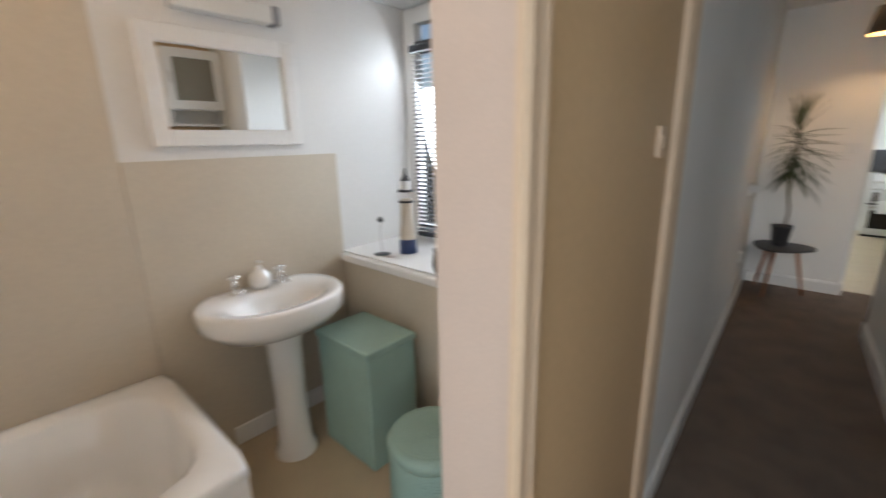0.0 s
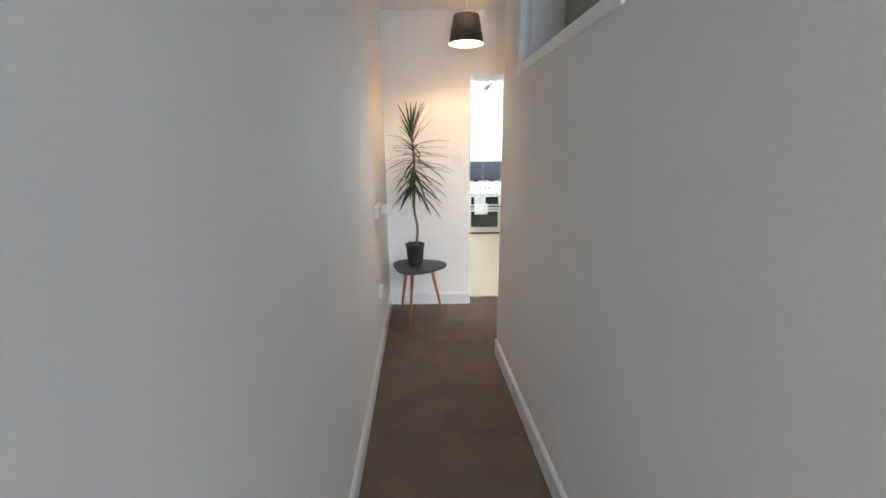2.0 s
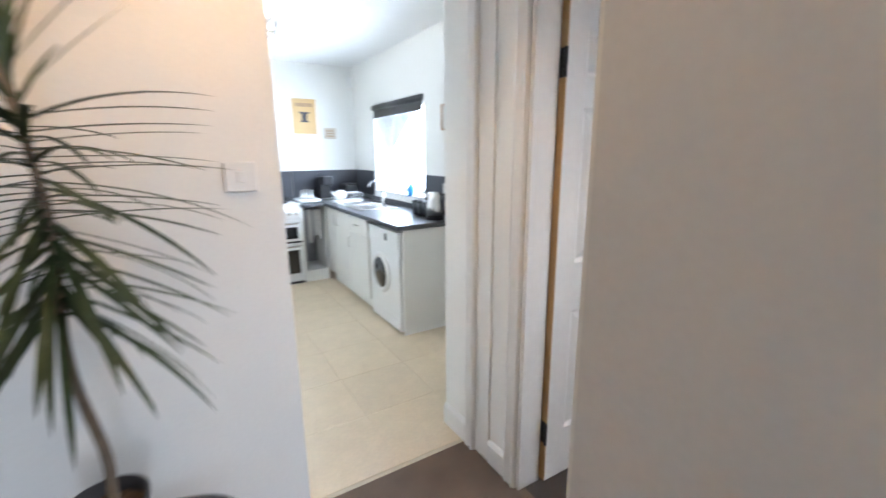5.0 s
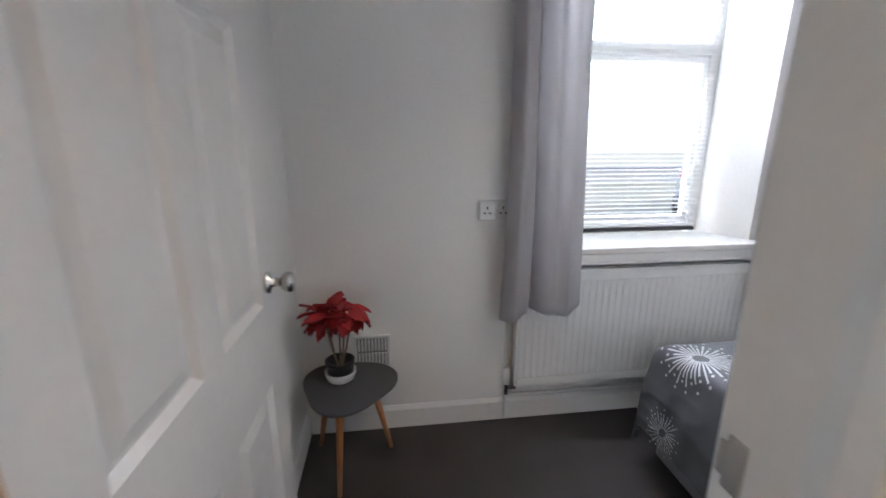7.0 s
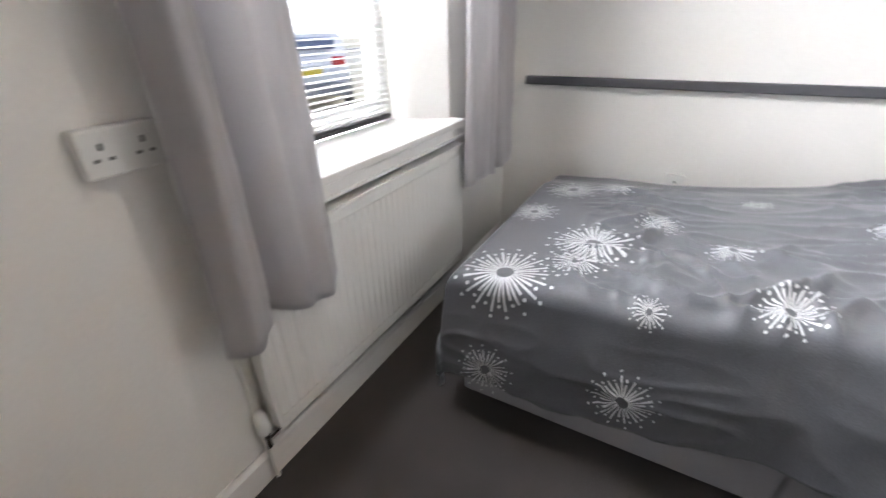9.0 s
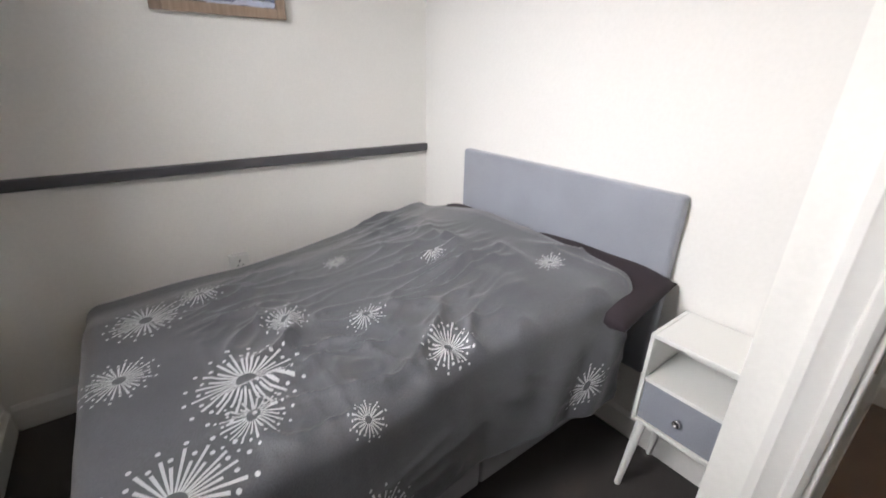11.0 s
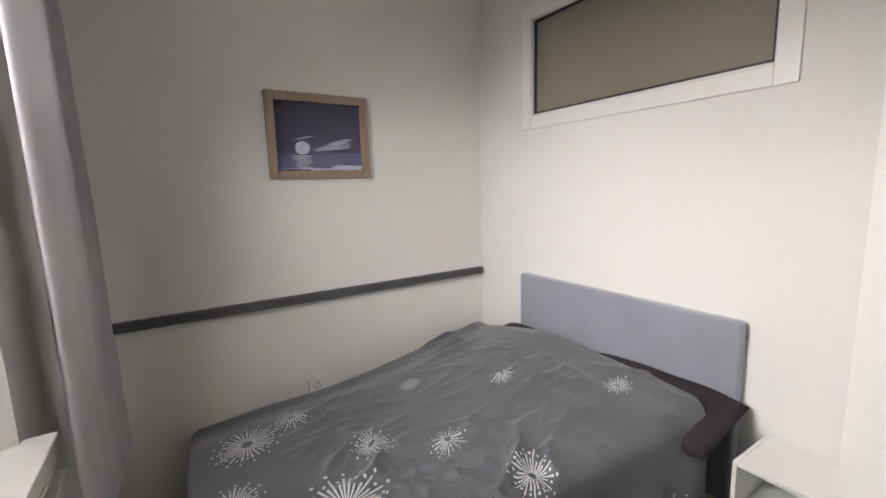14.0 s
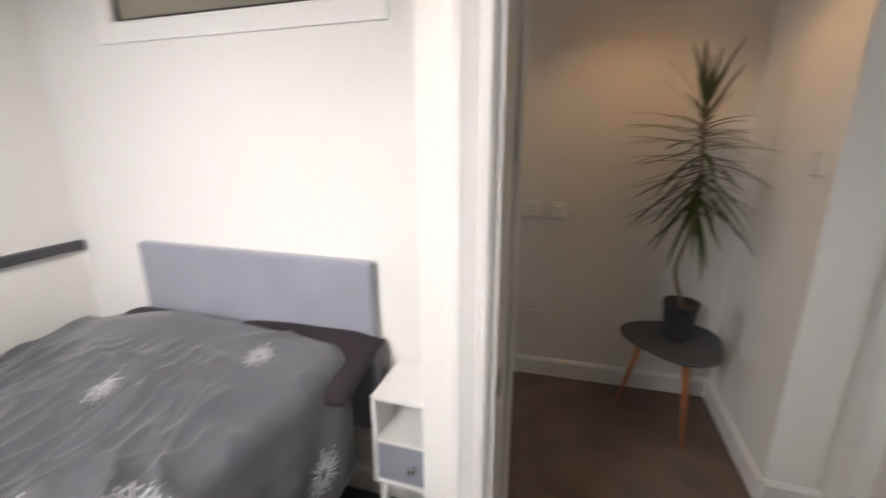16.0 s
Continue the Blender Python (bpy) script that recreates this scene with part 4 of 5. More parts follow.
# poinsettia
po = thing("poinsettia", (3.02, -0.325, 0.39), "artificial red poinsettia in a black and white pot", "potted plant")
part("bowl", lathe([(0, 0), (0.045, 0), (0.060, 0.014), (0.066, 0.035), (0.066, 0.048), (0.060, 0.048), (0.058, 0.03), (0, 0.012)], 30), CERAMIC, po, "white ceramic bowl", True)
part("inner_pot", lathe([(0, 0.015), (0.050, 0.02), (0.057, 0.060), (0.056, 0.085), (0.062, 0.086), (0.062, 0.096), (0.054, 0.096), (0.050, 0.075), (0, 0.07)], 30), BLACK, po, "glossy black pot", True)
rnd = random.Random(4)
for k in range(5):
    a = k * 1.26
    part("stalk", tube([(0.01 * math.cos(a), 0.01 * math.sin(a), 0.07), (0.03 * math.cos(a), 0.03 * math.sin(a), 0.14), (0.06 * math.cos(a), 0.06 * math.sin(a), 0.29)], 0.004, 6), STEM, po)


def bract(length, width):
    bm = bmesh.new()
    prof = ((0, 0.06), (0.18, 0.45), (0.32, 0.85), (0.42, 0.78), (0.5, 1.0), (0.62, 0.72), (0.75, 0.62), (0.88, 0.28), (1.0, 0.0))
    left, mid, right = [], [], []
    for f, w in prof:
        z = -0.35 * length * f * f + 0.12 * length * f
        left.append(bm.verts.new((f * length, w * width / 2, z + 0.012)))
        mid.append(bm.verts.new((f * length, 0, z)))
        right.append(bm.verts.new((f * length, -w * width / 2, z + 0.012)))
    for a, b in ((left, mid), (mid, right)):
        for i in range(len(prof) - 1):
            bm.faces.new((a[i], a[i + 1], b[i + 1], b[i]))
    return finish("bract", bm, RED, True)


bracts = [bract(0.105, 0.070), bract(0.088, 0.060), bract(0.068, 0.050)]
for h, (hx, hy, hz) in enumerate(((0, 0, 0.27), (0.055, 0.03, 0.245), (-0.055, 0.035, 0.25), (0.01, -0.06, 0.25), (-0.04, -0.03, 0.26), (0.05, -0.04, 0.235), (0.0, 0.065, 0.24))):
    for k in range(15):
        b = new("bract", bracts[k % 3])
        b.parent = po
        b.matrix_local = pose(hx, hy, hz + 0.062 - 0.02 * (k % 3), rnd.uniform(-30, 30), rnd.uniform(-36, 52), k * 33 + h * 20 + rnd.uniform(-10, 10))
for k in range(7):
    part("flower_eye", lathe([(0, 0), (0.005, 0.003), (0.004, 0.008), (0, 0.01)], 8, None, (0.05 * math.cos(k), 0.05 * math.sin(k * 1.7), 0.325)), GOLD, po)


def pendant(place, label, drop):
    """A tapered drum shade, black outside and gold inside, on a cord from the ceiling."""
    t = thing("pendant_lamp", place, label, "pendant lamp", "pendant lamps")
    part("shade", lathe([(0.128, 0), (0.092, 0.19), (0.090, 0.19), (0.126, 0)], 40), BLACK, t, "black fabric shade", True)
    part("lining", lathe([(0.1255, 0.001), (0.0895, 0.189)], 40), GOLD, t, "gold foil lining", True)
    part("rim", lathe([(0.126, 0), (0.129, -0.003), (0.130, 0.004), (0.128, 0.006)], 40), BLACK, t, "", True)
    part("cord", tube([(0, 0, 0.13), (0, 0, drop)], 0.003, 8), PLASTIC, t)
    part("lampholder", lathe([(0, 0.10), (0.018, 0.10), (0.020, 0.16), (0.010, 0.18), (0, 0.18)], 18), PLASTIC, t, "", True)
    part("ceiling_rose", lathe([(0, drop), (0.04, drop), (0.038, drop - 0.02), (0.012, drop - 0.03), (0, drop - 0.03)], 24), PLASTIC, t, "", True)
    part("spider", box(-0.09, 0.09, -0.002, 0.002, 0.180, 0.183), STEEL, t)
    return t


# ---------------------------------------------------------------- hall
pendant((0.66, -0.55, 2.235), "black drum pendant lamp with gold lining, lit, in the hall", H - 2.235)
pendant((2.10, -1.50, 2.20), "black drum pendant lamp with gold lining in the bedroom", H - 2.20)
stool_table((0.25, -0.285, 0), 15, 0.235, 0.475, (0, 120, 240), "slate grey three-legged side table at the hall end")

dr = thing("dragon_tree", (0.235, -0.265, 0.475), "tall dragon tree with drooping strap leaves in a charcoal pot", "potted plant")
part("pot", lathe([(0, 0), (0.058, 0), (0.066, 0.02), (0.080, 0.175), (0.084, 0.176), (0.084, 0.195), (0.077, 0.195), (0.074, 0.165), (0, 0.160)], 36), POTGREY, dr, "charcoal plastic pot", True)
bm = lathe([(0.074, 0.164), (0.05, 0.170), (0, 0.172)], 24)
for v in bm.verts:
    v.co.z += 0.006 * noise.noise(v.co * 60)
part("mulch", bm, SOIL, dr)


def stem_at(z):
    bend = 0.048 * math.exp(-((z - 0.36) / 0.13) ** 2)
    return Vector((0.010 * math.sin(z * 9) + 0.6 * bend, 0.010 * math.cos(z * 7) - bend - 0.03 * smooth((z - 0.5) / 0.6), z))


part("trunk", tube([stem_at(0.16 + 0.035 * k) for k in range(29)], 0.01, 10, None, [0.011 - 0.00012 * k for k in range(29)]), STEM, dr, "", True)


def strap(length, width, droop):
    """A narrow arching leaf that grows along x and falls under its own weight."""
    bm = bmesh.new()
    n = 9
    a, b, c = [], [], []
    for k in range(n + 1):
        f = k / n
        w = width * (0.55 + 0.9 * f) * (1 - f) ** 0.7 / 0.8 + 0.0004
        x = length * (f - 0.18 * droop * f * f)
        z = -droop * length * f * f * 0.55
        a.append(bm.verts.new((x, w / 2, z + 0.15 * w)))
        b.append(bm.verts.new((x, 0, z)))
        c.append(bm.verts.new((x, -w / 2, z + 0.15 * w)))
    for p0, p1 in ((a, b), (b, c)):
        for k in range(n):
            bm.faces.new((p0[k], p0[k + 1], p1[k + 1], p1[k]))
    return finish("leaf", bm, LEAF, True)


straps = [strap(0.30, 0.019, 0.12), strap(0.36, 0.021, 0.25), strap(0.40, 0.021, 0.42), strap(0.33, 0.019, 0.18)]
rnd = random.Random(11)
for k in range(140):
    f = k / 139
    z = 0.66 + 0.48 * f
    tuft = f > 0.80
    up = rnd.uniform(48, 84) if tuft else -34 + 66 * f + rnd.uniform(-13, 13)
    az = k * 137.5 + rnd.uniform(-14, 14)
    m = straps[0] if tuft else straps[rnd.choice((1, 2, 3))]
    x = math.cos(radians(az))
    y = math.sin(radians(az))
    short = 0.62 if (x < -0.65 or y > 0.65) else 1.0
    lf = new("leaf", m)
    lf.parent = dr
    lf.matrix_local = Matrix.Translation(stem_at(z)) @ pose(0, 0, 0, 0, 0, az) @ pose(0, 0, 0, 0, -up, 0) @ Matrix.Diagonal((short, 1, 1, 1))


def switch(place, rz, label, w=0.086, h=0.086):
    s = thing("light_switch", place, label, "light switch", "", rz)
    part("plate", box(-w / 2, w / 2, -0.012, 0, -h / 2, h / 2, 0.004), PLASTIC, s)
    part("rocker", box(-0.010, 0.010, -0.016, -0.011, -0.016, 0.016, 0.002), PLASTIC, s)
    return s


switch((0.622, 0, 1.383), 0, "white light switch on the hall end wall")
s = switch((left_x(-4.13), -4.13, 1.51), 90 + 2, "old cream switch on the beige wall", 0.045, 0.08)
for c in s.children:
    c.data.materials[0] = OLDGLOSS
socket((left_x(-1.05), -1.05, 1.07), 92, False, "white socket box on the hall wall")
sp = socket((left_x(-0.90), -0.90, 1.07), 92, False, "white socket with a plugged-in night light")
part("plug", box(-0.024, 0.024, -0.075, -0.031, -0.030, 0.030, 0.006), PLASTIC, sp, "grey plug-in unit")
part("plug_dial", lathe([(0.014, 0), (0.014, 0.012), (0, 0.012)], 16, None, (0, 0, 0)), PLASTIC, sp)
sp.children[-1].matrix_local = pose(0, -0.075, -0.008, 90, 0, 0)
socket((left_x(-1.01), -1.01, 0.485), 92, False, "white socket low on the hall wall")

# ---------------------------------------------------------------- kitchen
solid("ceiling_kitchen", box(-0.6, 2.42, 0.37, 3.90, 2.48, 2.52), CEIL, "white kitchen ceiling", "ceiling", "structure")
wk = thing("window_3", (2.56, (KY0 + KY1) / 2, KZ0), "white kitchen window with two lights", "window")
wk["kind"] = "structure"
hw, hh = (KY1 - KY0) / 2, KZ1 - KZ0
part("window_frame", ring_frame(0, 0.06, -hw, hw, 0, hh, 0.055), PLASTIC, wk)
part("mullion", box(0, 0.06, -0.16, -0.08, 0.055, hh - 0.055, 0.004), PLASTIC, wk)
for y0, y1 in ((-hw + 0.055, -0.16), (-0.08, hw - 0.055)):
    p = part("pane", box(0.028, 0.032, y0, y1, 0.055, hh - 0.055), PANE, wk)
    p.visible_shadow = False
part("sill", box(-0.16, 0.0, -hw, hw, -0.001, 0.018, 0.003), PLASTIC, wk)
rb = thing("roller_blind", (2.43, (KY0 + KY1) / 2, KZ1 - 0.06), "black roller blind rolled up over the kitchen window", "blind")
part("roll", tube([(-0.02, -hw + 0.01, 0.03), (-0.02, hw - 0.01, 0.03)], 0.032, 16), BLACK, rb, "", True)
part("hem", box(-0.025, -0.015, -hw + 0.01, hw - 0.01, -0.08, 0.03, 0.002), BLACK, rb)

UNIT = mat("cream_white_unit", (0.76, 0.75, 0.70), 0.35, vary=0.02, scale=4, bump=0.02)


def base_unit(y0, y1, doors, drawer=False):
    u = thing("base_unit", (1.86, (y0 + y1) / 2, 0), "cream-white kitchen base unit with steel handles", "kitchen unit", "kitchen base units")
    h = (y1 - y0) / 2
    part("body", box(0.0, 0.55, -h, h, 0.12, 0.868), UNIT, u)
    part("plinth", box(0.04, 0.055, -h, h, 0.0, 0.12), UNIT, u)
    w = 2 * h / doors
    for k in range(doors):
        a = -h + k * w + 0.003
        ztop = 0.70 if drawer else 0.862
        d = part("door", box(-0.02, -0.001, a, a + w - 0.006, 0.125, ztop, 0.002), UNIT, u)
        yy = a + (0.04 if k % 2 else w - 0.05)
        part("handle", tube([(-0.02, yy, ztop - 0.16), (-0.045, yy, ztop - 0.155), (-0.045, yy, ztop - 0.06), (-0.02, yy, ztop - 0.055)], 0.005, 8), STEEL, d)
        if drawer:
            d = part("drawer", box(-0.02, -0.001, a, a + w - 0.006, 0.705, 0.862, 0.002), UNIT, u)
            part("handle", tube([(-0.02, a + w / 2 - 0.05, 0.79), (-0.042, a + w / 2 - 0.045, 0.79), (-0.042, a + w / 2 + 0.045, 0.79), (-0.02, a + w / 2 + 0.05, 0.79)], 0.005, 8), STEEL, d)
    return u


base_unit(2.14, 2.64, 1, True)
base_unit(2.645, 3.36, 2)
wt = thing("worktop", (2.12, 2.68, 0.87), "charcoal laminate worktop round the kitchen corner", "worktop")
part("long_run", box(-0.30, 0.298, -1.21, 1.215, 0, 0.038, 0.006), WORKTOP, wt)
part("short_run", box(-0.55, -0.302, 0.68, 1.215, 0, 0.038, 0.006), WORKTOP, wt)
part("upstand", box(0.284, 0.298, -1.1, 1.2, 0.039, 0.09, 0.002), WORKTOP, wt)
ep = thing("end_panel", (2.13, 1.49, 0), "white end panel closing the kitchen units", "end panel")
part("panel", box(-0.26, 0.285, -0.009, 0.009, 0, 0.868, 0.001), UNIT, ep)

wm = thing("washing_machine", (1.85, 1.815, 0), "white front-loading washing machine with a dark porthole", "washing machine")
part("body", box(0, 0.54, -0.295, 0.295, 0.015, 0.845, 0.008, 3), PLASTIC, wm)
part("control_panel", box(-0.008, 0.0, -0.29, 0.29, 0.715, 0.842, 0.003), PLASTIC, wm)
part("display", box(-0.011, -0.008, -0.09, -0.05, 0.75, 0.81), BLACK, wm)
part("detergent_drawer", box(-0.011, -0.008, 0.12, 0.28, 0.73, 0.82, 0.001), PLASTIC, wm)
ring = lathe([(0.165, 0), (0.175, 0.02), (0.165, 0.035), (0.135, 0.03), (0.13, 0.0)], 40)
part("door_ring", turned(ring, Matrix.Translation((0, 0.03, 0.46)) @ pose(0, 0, 0, 0, -90, 0)), PLASTIC, wm, "", True)
ring = lathe([(0.135, 0.02), (0.125, 0.032), (0.06, 0.045), (0, 0.05)], 40)
part("porthole", turned(ring, Matrix.Translation((0, 0.03, 0.46)) @ pose(0, 0, 0, 0, -90, 0)), DARKGLASS, wm, "dark glass porthole", True)
part("kick_plate", box(-0.004, 0.0, -0.28, 0.28, 0.03, 0.11, 0.001), PLASTIC, wm)
for y in (-0.24, 0.24):
    part("foot", lathe([(0.02, 0), (0.02, 0.016), (0, 0.016)], 12, None, (0.05, y, 0)), BLACK, wm)

ck = thing("cooker", (1.275, 3.40, 0), "white freestanding double oven cooker with black glass doors", "cooker")
part("body", box(-0.29, 0.29, 0, 0.47, 0.03, 0.90, 0.006), PLASTIC, ck)
part("plinth", box(-0.28, 0.28, 0.01, 0.03, 0.0, 0.08), BLACK, ck)
for z0, z1 in ((0.10, 0.475), (0.50, 0.735)):
    d = part("oven_door", box(-0.285, 0.285, -0.022, -0.001, z0, z1, 0.004), PLASTIC, ck)
    part("door_glass", box(-0.235, 0.235, -0.026, -0.0225, z0 + 0.03, z1 - 0.075, 0.001), DARKGLASS, d, "black oven glass")
    part("handle", tube([(-0.25, -0.022, z1 - 0.03), (-0.24, -0.055, z1 - 0.03), (0.24, -0.055, z1 - 0.03), (0.25, -0.022, z1 - 0.03)], 0.010, 10), STEEL, d)
part("black_gap", box(-0.28, 0.28, -0.004, -0.0005, 0.477, 0.498), BLACK, ck)
part("control_panel", box(-0.285, 0.285, -0.018, -0.001, 0.745, 0.875, 0.004), PLASTIC, ck)
for k in range(7):
    kn = lathe([(0.020, 0), (0.020, 0.012), (0.014, 0.028), (0, 0.029)], 18)
    part("control_knob", turned(kn, Matrix.Translation((-0.24 + 0.08 * k, -0.018, 0.81)) @ pose(0, 0, 0, 90, 0, 0)), STEEL, ck, "", True)
part("hob", box(-0.29, 0.29, -0.01, 0.47, 0.901, 0.915, 0.004), PLASTIC, ck)
for x in (-0.14, 0.14):
    for y in (0.12, 0.35):
        part("burner", lathe([(0.045, 0.915), (0.045, 0.925), (0.03, 0.935), (0, 0.936)], 20, None, (x, y, 0)), BLACK, ck)
    bm = bmesh.new()
    for y in (0.02, 0.12, 0.24, 0.35, 0.45):
        tube([(x - 0.12, y, 0.945), (x + 0.12, y, 0.945)], 0.005, 6, bm)
    for xx in (x - 0.12, x + 0.12):
        tube([(xx, 0.02, 0.945), (xx, 0.45, 0.945)], 0.005, 6, bm)
        tube([(xx, 0.02, 0.945), (xx, 0.02, 0.916)], 0.005, 6, bm)
        tube([(xx, 0.45, 0.945), (xx, 0.45, 0.916)], 0.005, 6, bm)
    part("pan_support", bm, BLACK, ck)
for k, (x, w, z0) in enumerate(((-0.09, 0.20, 0.42),)):
    tw = thing("tea_towel", (1.275 + x, 3.33, z0), "grey and white tea towel over the oven handle", "tea towel")
    part("front_fall", box(-w / 2, w / 2, -0.003, 0.003, -0.02, 0.29, 0.002), TEATOWEL, tw)
    part("oven_glove", box(-w / 2 + 0.01, w / 2 + 0.04, -0.012, -0.004, -0.06, 0.13, 0.004), PLASTIC, tw, "white padded glove")
nt = thing("tray_niche", (1.71, 3.42, 0), "narrow open niche with hanging towels beside the cooker", "kitchen niche")
part("side", box(0.115, 0.135, 0, 0.46, 0.0, 0.868), UNIT, nt)
part("side", box(-0.135, -0.115, 0, 0.46, 0.0, 0.868), UNIT, nt)
part("back", box(-0.115, 0.115, 0.44, 0.46, 0.0, 0.868), DIVAN, nt)
part("base", box(-0.115, 0.115, 0.0, 0.44, 0.0, 0.13), UNIT, nt)
part("rail", tube([(-0.115, 0.05, 0.82), (0.115, 0.05, 0.82)], 0.006, 8), STEEL, nt)
for x, h in ((-0.04, 0.38), (0.03, 0.30), (0.075, 0.35)):
    tw = thing("hanging_towel", (1.71 + x, 3.47, 0.826 - h), "folded tea towel hanging on the niche rail", "tea towel", "hanging tea towels")
    part("cloth", box(-0.022, 0.022, -0.008, 0.008, 0, h, 0.004), TEATOWEL, tw)

# dark wall panels behind the worktop
for k, (x0, x1) in enumerate(((0.97, 1.29), (1.294, 1.61), (1.614, 1.93), (1.934, 2.41))):
    solid("splashback_panel", box(x0, x1, 3.888, 3.899, 0.909, 1.25, 0.001), SLATEPAN, "dark slate-look splashback panel", "splashback", "structure")
solid("splashback_panel", box(2.408, 2.419, 3.30, 3.886, 0.962, 1.25, 0.001), SLATEPAN, "dark slate-look splashback panel", "splashback", "structure")
solid("splashback_panel", box(2.408, 2.419, 1.52, 2.08, 0.962, 1.25, 0.001), SLATEPAN, "dark slate-look splashback panel", "splashback", "structure")

sk = thing("sink", (2.12, 2.85, 0.909), "stainless steel sink and drainer set in the worktop", "sink")
part("drainer", box(-0.22, 0.20, -0.38, 0.38, 0, 0.007, 0.003), STEEL, sk)
part("bowl", ring_frame(-0.16, 0.14, 0.02, 0.34, 0.007, 0.012, 0.01, 0.002), STEEL, sk)
bm = bmesh.new()
for k in range(7):
    box(-0.14 + k * 0.04, -0.13 + k * 0.04, -0.34, -0.04, 0.007, 0.011, bm=bm)
part("drainer_ribs", bm, STEEL, sk)
tp = thing("mixer_tap", (2.30, 2.80, 0.916), "chrome kitchen mixer tap", "tap")
part("column", lathe([(0.024, 0), (0.020, 0.04), (0.016, 0.12), (0, 0.125)], 18), CHROME, tp, "", True)
part("spout", tube([(0, 0, 0.10), (0, 0, 0.20), (-0.05, 0.01, 0.25), (-0.12, 0.02, 0.24), (-0.16, 0.02, 0.19)], 0.010, 10), CHROME, tp, "", True)
part("lever", tube([(0, 0, 0.12), (0.02, -0.05, 0.15)], 0.006, 8), CHROME, tp)
dk = thing("dish_rack", (2.06, 3.25, 0.909), "white plastic dish rack by the sink", "dish rack")
part("tray", box(-0.15, 0.15, -0.12, 0.12, 0, 0.02, 0.008), PLASTIC, dk)
for k in range(8):
    part("wire", tube([(-0.13 + k * 0.037, -0.11, 0.02), (-0.13 + k * 0.037, -0.10, 0.11), (-0.13 + k * 0.037, 0.10, 0.11), (-0.13 + k * 0.037, 0.11, 0.02)], 0.003, 6), PLASTIC, dk)
tpot = thing("teapot", (2.08, 3.55, 0.909), "cream china teapot on the worktop", "teapot")
part("pot", lathe([(0, 0), (0.05, 0), (0.075, 0.04), (0.07, 0.09), (0.035, 0.115), (0, 0.118)], 24), CERAMIC, tpot, "", True)
part("spout", tube([(-0.06, -0.02, 0.05), (-0.10, -0.03, 0.08), (-0.12, -0.035, 0.11)], 0.01, 8), CERAMIC, tpot)
cf = thing("coffee_machine", (1.95, 3.72, 0.909), "black coffee machine in the kitchen corner", "coffee machine")
part("body", box(-0.07, 0.07, -0.02, 0.11, 0, 0.27, 0.02, 3), BLACK, cf)
part("head", box(-0.06, 0.06, -0.13, -0.018, 0.17, 0.28, 0.02, 3), BLACK, cf)
part("drip_tray", box(-0.06, 0.06, -0.13, -0.022, 0, 0.03, 0.006), STEEL, cf)
af = thing("toaster", (2.25, 3.72, 0.909), "black toaster on the worktop corner", "toaster")
part("body", box(-0.09, 0.09, -0.12, 0.12, 0.008, 0.18, 0.03, 4), BLACK, af)
part("slot", box(-0.05, -0.02, -0.09, 0.09, 0.178, 0.182), STEEL, af)
gr = thing("glass_tray", (1.70, 3.62, 0.909), "white tray with upturned glasses", "tray")
part("tray", box(-0.12, 0.12, -0.15, 0.15, 0, 0.035, 0.012, 3), PLASTIC, gr)
for x, y in ((-0.06, -0.06), (0.04, -0.05), (0.0, 0.06)):
    g = thing("drinking_glass", (1.70 + x, 3.62 + y, 0.945), "clear drinking glass on the tray", "glass", "glasses on the tray")
    part("tumbler", lathe([(0.033, 0), (0.030, 0.10), (0, 0.10), (0, 0.095), (0.027, 0.095), (0.030, 0.0)], 18), PANE, g, "", True)
for y in (1.76, 1.86, 1.96):
    c = thing("canister", (2.26, y, 0.909), "matt black storage canister with lid", "canister", "black canisters")
    part("jar", lathe([(0, 0), (0.045, 0), (0.046, 0.11), (0, 0.11)], 22), BLACK, c, "", True)
    part("lid", lathe([(0.047, 0.111), (0.047, 0.13), (0.01, 0.135), (0, 0.14)], 22), BLACK, c, "", True)
kt = thing("kettle", (2.24, 1.62, 0.909), "brushed steel kettle with black handle", "kettle")
part("base", lathe([(0, 0), (0.075, 0), (0.075, 0.02), (0, 0.02)], 24), BLACK, kt)
part("body", lathe([(0, 0.02), (0.072, 0.021), (0.068, 0.12), (0.052, 0.21), (0.03, 0.225), (0, 0.23)], 28), STEEL, kt, "", True)
part("handle", tube([(0.03, -0.03, 0.22), (0.06, -0.075, 0.20), (0.07, -0.09, 0.12), (0.055, -0.065, 0.05)], 0.012, 10), BLACK, kt, "", True)
part("spout", tube([(-0.03, 0.03, 0.18), (-0.055, 0.055, 0.21)], 0.014, 10, None, [0.02, 0.01]), STEEL, kt)
socket((2.408, 1.64, 1.15), -90, True, "white double socket on the splashback")
bt = thing("soap_bottle", (2.36, 2.28, 1.04), "blue washing-up liquid bottle on the kitchen sill", "bottle")
BLUE = mat("blue_plastic", (0.05, 0.30, 0.62), 0.3, vary=0.05, bump=0)
part("bottle", lathe([(0, 0), (0.03, 0), (0.032, 0.09), (0.015, 0.13), (0, 0.13)], 18), BLUE, bt, "", True)
part("cap", lathe([(0.012, 0.131), (0.012, 0.16), (0, 0.165)], 12), PLASTIC, bt)
pt = thing("poster", (1.81, 3.90, 1.88), "kraft paper poster with a dark engraving", "poster")
part("sheet", box(-0.14, 0.14, -0.006, -0.001, -0.20, 0.20), PAPER, pt)
bm = box(-0.055, 0.055, -0.0075, -0.0062, 0.03, 0.05)
box(-0.03, 0.03, -0.0075, -0.0062, -0.05, 0.03, bm=bm)
